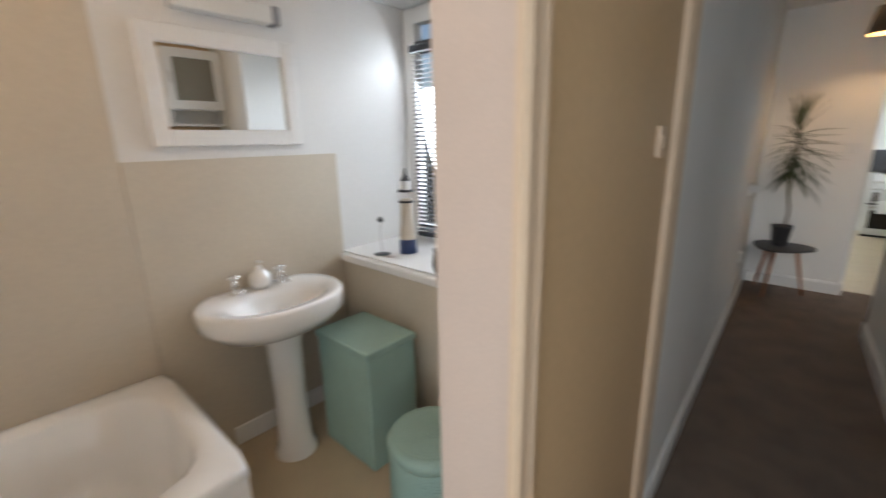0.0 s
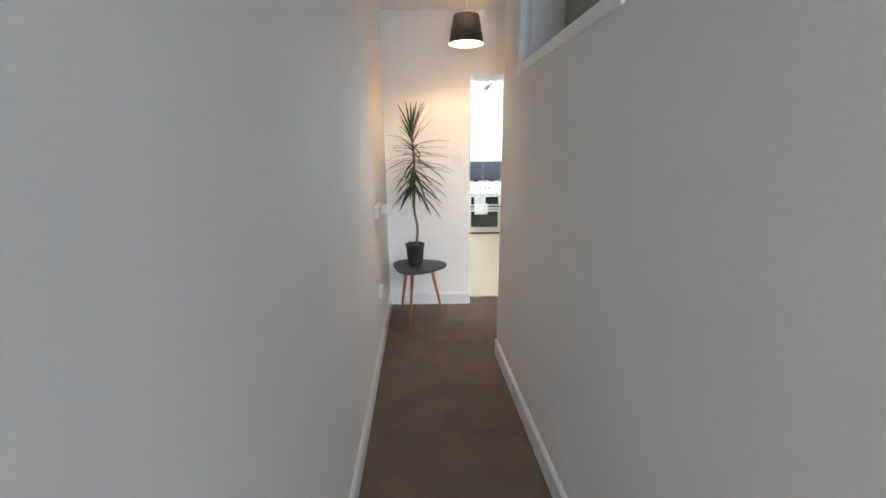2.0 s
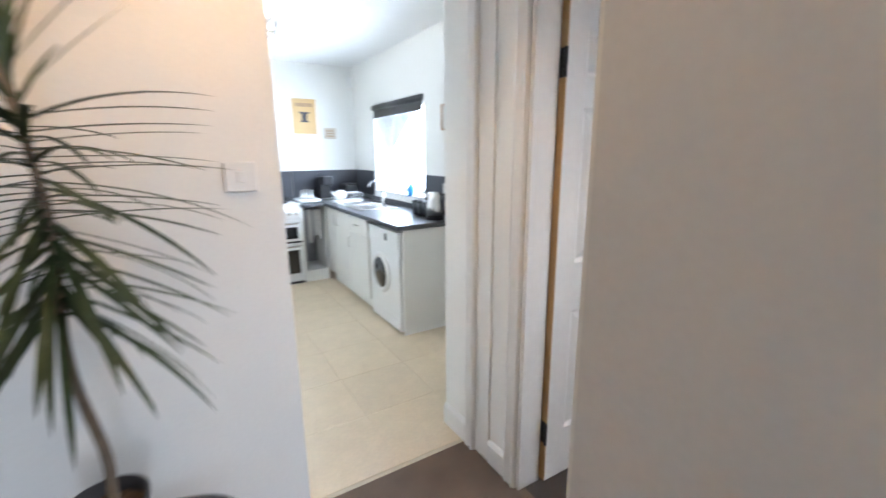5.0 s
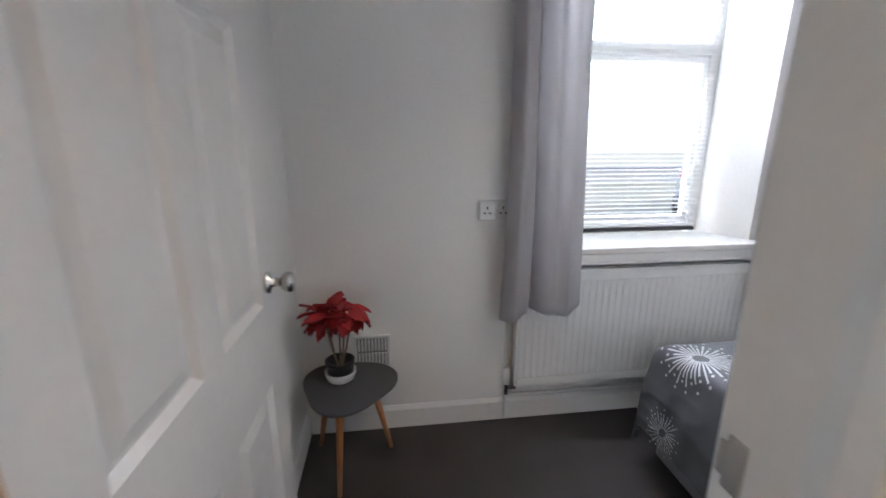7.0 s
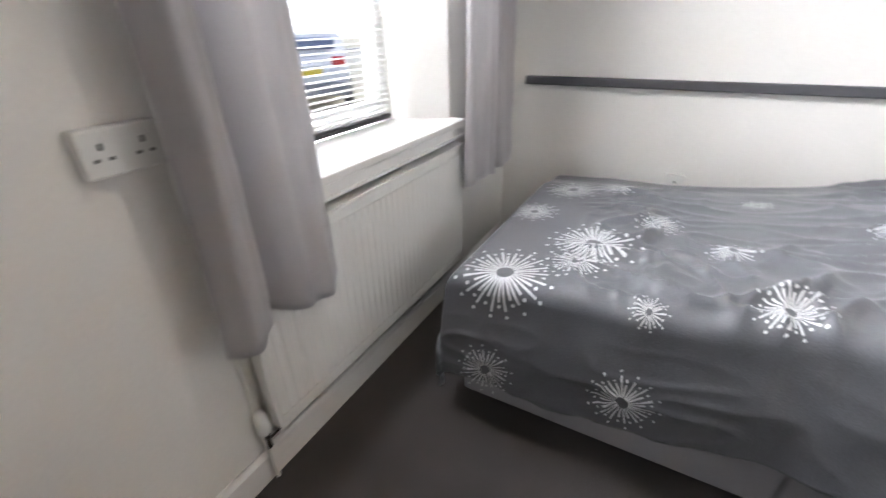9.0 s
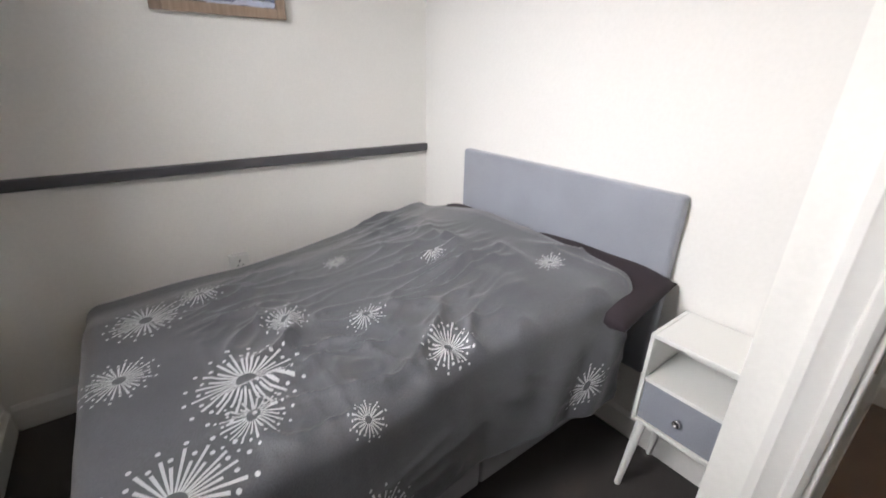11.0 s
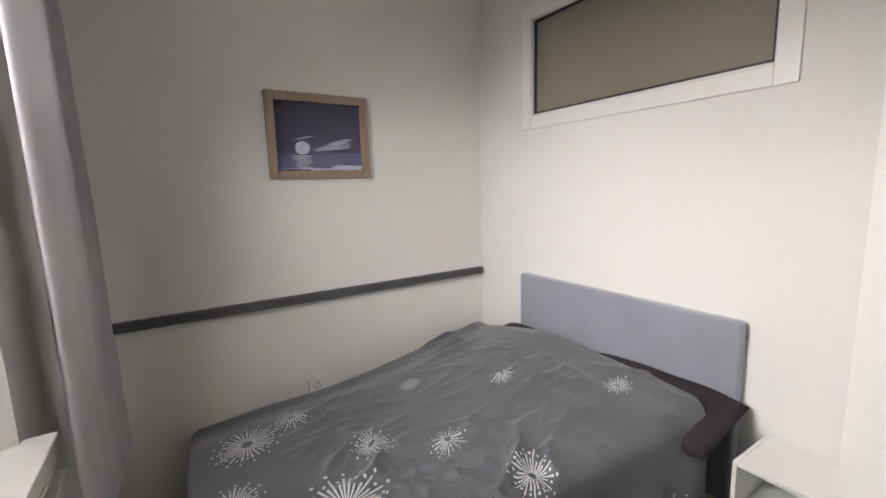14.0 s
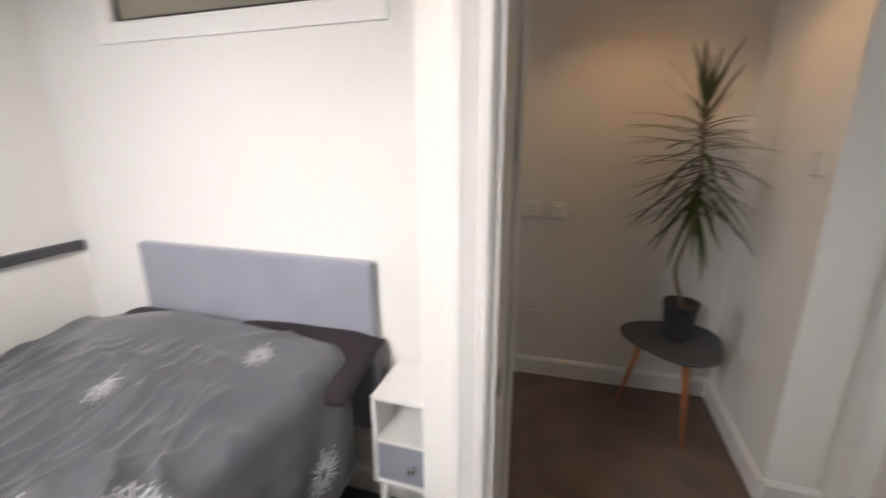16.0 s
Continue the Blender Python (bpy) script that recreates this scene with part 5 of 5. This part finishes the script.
box(-0.05, 0.05, -0.0075, -0.0062, -0.065, -0.05, bm=bm)
part("engraving", bm, DARKGREY, pt)
part("title_bar", box(-0.10, 0.10, -0.0075, -0.0062, 0.11, 0.15), OAK, pt)
sg = thing("wall_sign", (2.105, 3.90, 1.69), "small cream wall sign with lettering bars", "sign")
part("board", box(-0.07, 0.07, -0.012, -0.001, -0.065, 0.065, 0.002), CREAM, sg)
for z in (0.03, 0.0, -0.03):
    part("lettering_bar", box(-0.045, 0.045, -0.0135, -0.0122, z - 0.006, z + 0.006), OAK, sg)
kp = thing("framed_print", (2.42, 1.673, 1.74), "small framed print of a figurine on white", "picture")
part("frame", ring_frame(-0.02, -0.001, -0.10, 0.10, -0.105, 0.105, 0.014, 0.002), OAK, kp)
part("mount", box(-0.008, -0.002, -0.087, 0.087, -0.092, 0.092), PLASTIC, kp)
bm = lathe([(0.028, -0.05), (0.02, -0.01), (0.010, 0.02), (0.008, 0.04), (0, 0.045)], 12)
turned(bm, Matrix.Diagonal((0.05, 1, 1, 1)))
turned(bm, Matrix.Translation((-0.010, 0, 0)))
part("motif", bm, DARKGREY, kp)
al = thing("alarm_sensor", (2.37, 3.86, 2.30), "white alarm sensor in the kitchen corner", "sensor")
part("case", box(-0.03, 0.045, -0.02, 0.035, -0.06, 0.06, 0.012, 3), PLASTIC, al)
spt = thing("spotlight_bar", (1.22, 2.6, 2.48), "ceiling bar with lit spotlights in the kitchen", "spotlight")
part("bar", box(-0.03, 0.03, -0.35, 0.35, -0.025, 0, 0.006), STEEL, spt)
LIT = glow("lit_bulb", (1, 0.93, 0.82), 9.0)
for y in (-0.28, 0.0, 0.28):
    h = part("spot_head", turned(lathe([(0.02, 0.05), (0.034, 0.0), (0.034, -0.05), (0.030, -0.05), (0.028, 0.0)], 20), Matrix.Translation((0, y, -0.075)) @ pose(0, 0, 0, 25, 20, 0)), STEEL, spt, "", True)
    part("bulb", turned(lathe([(0.028, -0.045), (0.015, -0.055), (0, -0.058)], 16), Matrix.Translation((0, y, -0.075)) @ pose(0, 0, 0, 25, 20, 0)), LIT, h)

# ---------------------------------------------------------------- bathroom
solid("trim_13", box(-1.62, -1.608, -6.4, -4.95, 0.0, H), CREAM, "cream wall boarding round the bath", "wall boarding", "structure")
solid("trim_14", box(-1.62, -1.608, -4.948, -3.952, 0.0, 1.465), CREAM, "cream wall boarding behind the basin", "wall boarding", "structure")
solid("trim_15", box(-1.606, -0.15, -3.962, -3.950, 0.0, 0.84), CREAM, "cream wall boarding under the sill", "wall boarding", "structure")
solid("bath_sill", box(-1.60, -0.56, -3.985, -3.42, 0.848, 0.89, 0.008), GLOSS, "white tiled bathroom window sill", "window sill", "structure")
wb = thing("window_4", (-1.08, -3.42, 0.89), "white bathroom window with dark venetian blind", "window")
wb["kind"] = "structure"


def ring_wall(x0, x1, z0, z1, y0, y1, w):
    bm = box(x0, x0 + w, y0, y1, z0, z1, 0.004)
    box(x1 - w, x1, y0, y1, z0, z1, 0.004, bm=bm)
    box(x0 + w, x1 - w, y0, y1, z0, z0 + w, 0.004, bm=bm)
    box(x0 + w, x1 - w, y0, y1, z1 - w, z1, 0.004, bm=bm)
    return bm


part("window_frame", ring_wall(-0.52, 0.52, 0.0, 1.40, 0.02, 0.09, 0.09), PLASTIC, wb)
part("meeting_rail", box(-0.43, 0.43, 0.015, 0.085, 1.15, 1.21, 0.004), BLACK, wb)
p = part("pane", box(-0.43, 0.43, 0.05, 0.054, 0.09, 1.31), PANE, wb)
p.visible_shadow = False
bb = thing("venetian_blind", (-1.08, -3.44, 0.90), "dark venetian blind in the bathroom window", "blind")
part("bottom_bar", box(-0.40, 0.43, -0.014, 0.014, 0.02, 0.045, 0.004), DARKSLAT, bb)
part("head_rail", box(-0.42, 0.43, -0.02, 0.02, 1.13, 1.17, 0.004), DARKSLAT, bb)
one = box(-0.40, 0.43, -0.0125, 0.0125, -0.0012, 0.0012)
dslat = finish("slat", one, DARKSLAT)
for k in range(42):
    s = new("slat", dslat)
    s.parent = bb
    s.matrix_local = pose(0, 0, 0.065 + 0.0255 * k, 18, 0, 0)

bt = thing("bathtub", (-1.17, -5.42, 0), "white acrylic bath with boxed side panel", "bath")
BX0, BX1, BY0, BY1, BZ = -0.435, 0.435, -0.80, 0.485, 0.55
bm = bmesh.new()


def bath_ring(inset, z, n=48, power=5.0):
    cx, cy = (BX0 + BX1) / 2, (BY0 + BY1) / 2
    a, b = (BX1 - BX0) / 2 - inset, (BY1 - BY0) / 2 - inset
    out = []
    for k in range(n):
        t = 2 * math.pi * k / n
        c, s = math.cos(t), math.sin(t)
        r = (abs(c) ** power + abs(s) ** power) ** (-1 / power)
        out.append(bm.verts.new((cx + a * c * r, cy + b * s * r, z)))
    return out


rs = [bath_ring(0.0, BZ - 0.035, 48, 30), bath_ring(0.0, BZ - 0.008, 48, 30), bath_ring(0.012, BZ, 48, 24), bath_ring(0.075, BZ, 48, 5), bath_ring(0.09, BZ - 0.02, 48, 4.5), bath_ring(0.12, 0.30, 48, 4), bath_ring(0.17, 0.18, 48, 3.5), bath_ring(0.26, 0.16, 48, 3)]
for a, b in zip(rs, rs[1:]):
    for k in range(48):
        bm.faces.new((a[k], a[(k + 1) % 48], b[(k + 1) % 48], b[k]))
bm.faces.new(rs[-1])
part("tub", bm, CERAMIC, bt, "", True)
part("side_panel", box(BX1 - 0.03, BX1 - 0.015, BY0, BY1 - 0.015, 0.0, BZ - 0.036, 0.002), GLOSS, bt)
part("end_panel", box(BX0 + 0.01, BX1 - 0.03, BY1 - 0.03, BY1 - 0.015, 0.0, BZ - 0.036, 0.002), GLOSS, bt)

bs = thing("pedestal_basin", (-1.608, -4.50, 0), "white ceramic pedestal basin with two chrome taps", "basin")
bm = bmesh.new()


def basin_ring(scale, z, dx=0.0, n=44):
    out = []
    for k in range(n):
        t = 2 * math.pi * k / n
        x, y = math.cos(t), math.sin(t)
        xx = 0.20 + 0.27 * x if x > 0 else 0.20 + 0.198 * max(x * 1.35, -1)
        yy = 0.335 * (abs(y) ** 0.85) * (1 if y > 0 else -1)
        cx, cy = 0.22, 0.0
        out.append(bm.verts.new((max(cx + (xx - cx) * scale + dx, 0.003), yy * scale, z)))
    return out


rs = [basin_ring(0.45, 0.66), basin_ring(0.80, 0.69), basin_ring(0.965, 0.735), basin_ring(1.0, 0.752), basin_ring(1.015, 0.822), basin_ring(0.98, 0.835), basin_ring(0.90, 0.832)]
for a, b in zip(rs, rs[1:]):
    for k in range(44):
        bm.faces.new((a[k], a[(k + 1) % 44], b[(k + 1) % 44], b[k]))
bm.faces.new(rs[0])


def bowl_ring(a, b, z, n=44):
    return [bm.verts.new((0.255 + a * math.cos(2 * math.pi * k / n), b * math.sin(2 * math.pi * k / n), z)) for k in range(n)]


bw = [rs[-1], bowl_ring(0.145, 0.235, 0.825), bowl_ring(0.125, 0.21, 0.79), bowl_ring(0.08, 0.14, 0.73), bowl_ring(0.02, 0.02, 0.715)]
for a, b in zip(bw, bw[1:]):
    for k in range(44):
        bm.faces.new((a[k], a[(k + 1) % 44], b[(k + 1) % 44], b[k]))
bm.faces.new(bw[-1])
part("basin", bm, CERAMIC, bs, "", True)
ped = lathe([(0.105, 0), (0.105, 0.02), (0.085, 0.06), (0.075, 0.35), (0.085, 0.60), (0.11, 0.70)], 30, None, (0.25, 0, 0))
part("pedestal", ped, CERAMIC, bs, "", True)
part("plughole", lathe([(0.02, 0.716), (0.018, 0.719), (0, 0.718)], 18, None, (0.255, 0, 0)), CHROME, bs)
for y in (-0.115, 0.115):
    tpp = lathe([(0.022, 0.832), (0.016, 0.845), (0.014, 0.88), (0.012, 0.90), (0, 0.90)], 16, None, (0.06, y, 0))
    tube([(0.06, y, 0.865), (0.10, y, 0.872), (0.135, y, 0.862), (0.14, y, 0.848)], 0.011, 10, tpp)
    t = part("tap", tpp, CHROME, bs, "chrome pillar tap", True)
    hd = tube([(0.03, y, 0.915), (0.09, y, 0.915)], 0.007, 8)
    tube([(0.06, y - 0.03, 0.915), (0.06, y + 0.03, 0.915)], 0.007, 8, hd)
    tube([(0.06, y, 0.895), (0.06, y, 0.925)], 0.010, 10, hd)
    part("cross_head", hd, CHROME, t, "", True)
sp = thing("soap_dispenser", (-1.55, -4.49, 0.835), "white ceramic soap dispenser between the taps", "soap dispenser")
part("bottle", lathe([(0, 0), (0.045, 0), (0.055, 0.03), (0.048, 0.07), (0.018, 0.095), (0.012, 0.11), (0, 0.11)], 24), CERAMIC, sp, "", True)
part("pump", tube([(0, 0, 0.10), (0, 0, 0.135), (0.035, 0, 0.135)], 0.006, 8), PLASTIC, sp)

mr = thing("wall_mirror", (-1.619, -4.49, 1.755), "wall mirror in a wide white wooden frame", "mirror")
bm = box(0, 0.032, -0.335, -0.265, -0.235, 0.245, 0.006)
box(0, 0.032, 0.265, 0.335, -0.235, 0.245, 0.006, bm=bm)
box(0, 0.032, -0.265, 0.265, -0.235, -0.165, 0.006, bm=bm)
box(0, 0.032, -0.265, 0.265, 0.175, 0.245, 0.006, bm=bm)
part("frame", bm, GLOSS, mr, "wide white frame")
part("glass", box(0.004, 0.012, -0.266, 0.266, -0.166, 0.176), MIRROR, mr)
ls = thing("shaver_light", (-1.619, -4.45, 2.09), "grey-white tubular light fitting above the mirror", "light fitting")
part("housing", box(0, 0.075, -0.24, 0.18, -0.03, 0.045, 0.01, 3), PLASTIC, ls)
part("end_cap", box(0.002, 0.078, 0.181, 0.215, -0.032, 0.047, 0.006, 2), DIVAN, ls)

bc = thing("bathroom_cabinet", (-0.045, -4.13, 1.66), "white wall cabinet with a frosted glass door over an open shelf", "wall cabinet")
bm = box(-0.15, 0, -0.20, -0.185, 0, 0.52, 0.002)
box(-0.15, 0, 0.165, 0.18, 0, 0.52, 0.002, bm=bm)
part("carcass", bm, GLOSS, bc)
part("back", box(-0.008, 0, -0.184, 0.164, 0, 0.52), GLOSS, bc)
for z in (0.0, 0.115, 0.505):
    part("shelf", box(-0.148, -0.009, -0.184, 0.164, z, z + 0.015, 0.002), GLOSS, bc)
cd = part("door", ring_frame(-0.17, -0.151, -0.20, 0.18, 0.115, 0.52, 0.06, 0.004), GLOSS, bc)
part("pane", box(-0.163, -0.158, -0.14, 0.12, 0.175, 0.46), DOORPANE, cd, "grey frosted pane")
part("handle", tube([(-0.17, -0.17, 0.29), (-0.19, -0.17, 0.30), (-0.19, -0.17, 0.35), (-0.17, -0.17, 0.36)], 0.005, 8), STEEL, cd)

hp = thing("laundry_box", (-1.115, -4.20, 0), "mint green woven laundry box with flat lid", "laundry box")
part("body", box(-0.20, 0.20, -0.145, 0.145, 0.0, 0.585, 0.008), MINT, hp)
part("lid", box(-0.208, 0.208, -0.153, 0.153, 0.587, 0.622, 0.008), MINT, hp)
st = thing("wicker_stool", (-0.53, -4.34, 0), "mint green woven round stool", "stool")
part("seat", lathe([(0, 0.43), (0.10, 0.432), (0.165, 0.42), (0.18, 0.40), (0.172, 0.37), (0.165, 0.36)], 40), MINT, st, "", True)
bm = bmesh.new()
for k in range(18):
    merge(bm, lathe([(0.168, 0.12 + 0.0135 * k), (0.176, 0.1265 + 0.0135 * k), (0.168, 0.133 + 0.0135 * k)], 40))
part("woven_side", bm, MINT, st, "", True)
bm = bmesh.new()
for k in range(9):
    merge(bm, lathe([(0.012 + 0.017 * k, 0.432 - 0.0012 * k), (0.020 + 0.017 * k, 0.438 - 0.0014 * k), (0.028 + 0.017 * k, 0.432 - 0.0014 * k)], 40))
part("woven_top", bm, MINT, st, "", True)
for k in range(4):
    a = math.pi / 4 + k * math.pi / 2
    part("leg", tube([(0.13 * math.cos(a), 0.13 * math.sin(a), 0.36), (0.15 * math.cos(a), 0.15 * math.sin(a), 0)], 0.014, 10), MINT, st)

lh = thing("lighthouse_ornament", (-1.27, -3.74, 0.89), "painted wooden lighthouse ornament on the sill", "ornament")
BASEBLUE = mat("navy_paint", (0.03, 0.05, 0.13), 0.5, vary=0.15)
part("base", lathe([(0, 0), (0.05, 0), (0.047, 0.09), (0, 0.09)], 20), BASEBLUE, lh, "navy base", True)
part("tower", lathe([(0.046, 0.091), (0.034, 0.20), (0.030, 0.32), (0, 0.32)], 20), CREAM, lh, "", True)
for z in (0.30, 0.36):
    part("gallery", lathe([(0, z), (0.043, z), (0.043, z + 0.012), (0, z + 0.012)], 20), BLACK, lh)
part("lantern", lathe([(0.024, 0.372), (0.024, 0.42), (0, 0.42)], 16), PLASTIC, lh)
part("roof", lathe([(0.030, 0.421), (0.008, 0.455), (0.004, 0.49), (0, 0.49)], 16), DARKGREY, lh, "", True)
bd = thing("bird_ornament", (-1.36, -3.86, 0.89), "wire bird ornament on a dark round base", "ornament")
part("base", lathe([(0, 0), (0.05, 0), (0.048, 0.010), (0, 0.014)], 24), BLACK, bd)
part("wire", tube([(0, 0, 0.01), (-0.01, 0, 0.10), (0.0, 0, 0.20)], 0.002, 6), STEEL, bd)
b = lathe([(0, -0.05), (0.012, -0.03), (0.018, 0.0), (0.010, 0.03), (0, 0.055)], 14)
part("bird", turned(b, Matrix.Translation((0, 0, 0.21)) @ pose(0, 0, 0, 80, 0, 40)), BLACK, bd, "", True)
jr = thing("pot_ornament", (-0.86, -3.90, 0.89), "dark glazed pot on the bathroom sill", "ornament")
part("pot", lathe([(0, 0), (0.035, 0), (0.05, 0.05), (0.042, 0.11), (0.048, 0.125), (0.04, 0.125), (0, 0.11)], 22), DARKGREY, jr, "", True)

# ---------------------------------------------------------------- outside
GRAVEL = mat("pale_tarmac", (0.40, 0.385, 0.30), 0.9, vary=0.2, scale=2, bump=0.3, fine=60)
solid("ground", box(3.6, 300, -150, 150, -0.55, -0.25), GRAVEL, "pale tarmac ground outside", "ground", "structure")
HAZE = glow("bright_overcast", (0.95, 0.97, 1.0), 1.05)
solid("backdrop", box(60, 60.2, -90, 90, -1, 60), HAZE, "bright overcast sky in the distance", "sky", "structure")
RENDERW = mat("pale_render", (0.70, 0.69, 0.66), 0.8, vary=0.05)
SLATE = mat("blue_slate_roof", (0.16, 0.22, 0.36), 0.6, vary=0.15)
hs = thing("neighbour_house", (9.5, 5.2, -0.25), "pale rendered outbuilding with a blue slate roof", "house")
part("wall", box(-1.5, 1.5, -1.6, 1.6, 0, 1.3), RENDERW, hs)
bm = bmesh.new()
vs = [bm.verts.new(c) for c in ((-1.6, -1.7, 1.3), (1.6, -1.7, 1.3), (1.6, 1.7, 1.3), (-1.6, 1.7, 1.3), (-1.6, 0, 3.4), (1.6, 0, 3.4))]
for f in ((0, 1, 5, 4), (2, 3, 4, 5), (0, 4, 3), (1, 2, 5), (0, 3, 2, 1)):
    bm.faces.new([vs[i] for i in f])
part("roof", bm, SLATE, hs)
CARW = mat("silver_car_paint", (0.78, 0.79, 0.80), 0.35, 0.0, vary=0.02, bump=0, coat=0.6)
car = thing("parked_car", (10.3, -8.4, -0.25), "silver hatchback parked outside the window", "car", rz=136)
bm = bmesh.new()
prof = ((-1.9, 0.25), (-1.95, 0.6), (-1.8, 0.85), (-1.2, 0.95), (-0.6, 1.40), (0.9, 1.42), (1.6, 0.98), (1.9, 0.85), (1.92, 0.3))
a = [bm.verts.new((x, -0.8, z)) for x, z in prof]
b = [bm.verts.new((x, 0.8, z)) for x, z in prof]
for i in range(len(prof)):
    j = (i + 1) % len(prof)
    bm.faces.new((a[i], a[j], b[j], b[i]))
bm.faces.new(a)
bm.faces.new(b)
bmesh.ops.bevel(bm, geom=bm.edges[:], offset=0.05, segments=2, affect="EDGES")
part("body", bm, CARW, car)
for y in (-0.805, 0.800):
    part("side_window", prism([(-0.9, 0.98), (-0.5, 1.34), (0.85, 1.34), (1.3, 1.0)], 0, 0.005), DARKGLASS, car)
    bpy.data.objects[car.children[-1].name].matrix_local = pose(0, y, 0, 90, 0, 0)
LAMPRED = mat("red_lamp_lens", (0.62, 0.03, 0.03), 0.25, vary=0.1, bump=0)
PLATEY = mat("yellow_number_plate", (0.80, 0.62, 0.05), 0.4, vary=0.03, bump=0)
for y in (-0.62, 0.62):
    part("tail_lamp", box(1.66, 1.88, y - 0.13, y + 0.13, 0.86, 1.02, 0.03), LAMPRED, car, "red tail lamp")
part("number_plate", box(1.90, 1.95, -0.28, 0.28, 0.70, 0.82, 0.006), PLATEY, car, "yellow number plate")
# rear window and bumper borrow paler colours, standing in for glaring daylight outside
part("rear_window", box(1.02, 1.46, -0.60, 0.60, 1.14, 1.36, 0.05), SLATE, car)
part("bumper", box(1.88, 1.98, -0.78, 0.78, 0.30, 0.56, 0.04), DIVAN, car)
lw = thing("garden_wall", (17.0, -6.0, -0.25), "low pale stone wall across the road", "wall")
part("masonry", box(-0.15, 0.15, -16, 16, 0, 0.55), RENDERW, lw)
part("coping", box(-0.19, 0.19, -16, 16, 0.55, 0.62, 0.01), DIVAN, lw)
for x in (-1.2, 1.2):
    for y in (-0.78, 0.78):
        wl = part("wheel", tube([(x, y - 0.09, 0.31), (x, y + 0.09, 0.31)], 0.31, 24), BLACK, car)
        part("rim", tube([(x, y - 0.095, 0.31), (x, y + 0.095, 0.31)], 0.19, 20), STEEL, wl)

# ---------------------------------------------------------------- kitchen floor tiles
tile_mesh = finish("tile", box(-0.2245, 0.2245, -0.2245, 0.2245, 0, 0.0030, 0.0012, 1), TILE)
for i in range(7):
    for j in range(9):
        x, y = -0.37 + i * 0.45, 0.43 + j * 0.45
        t = new("tile", tile_mesh)
        t.parent = floor_k
        t.matrix_local = pose(x, y, -0.003)
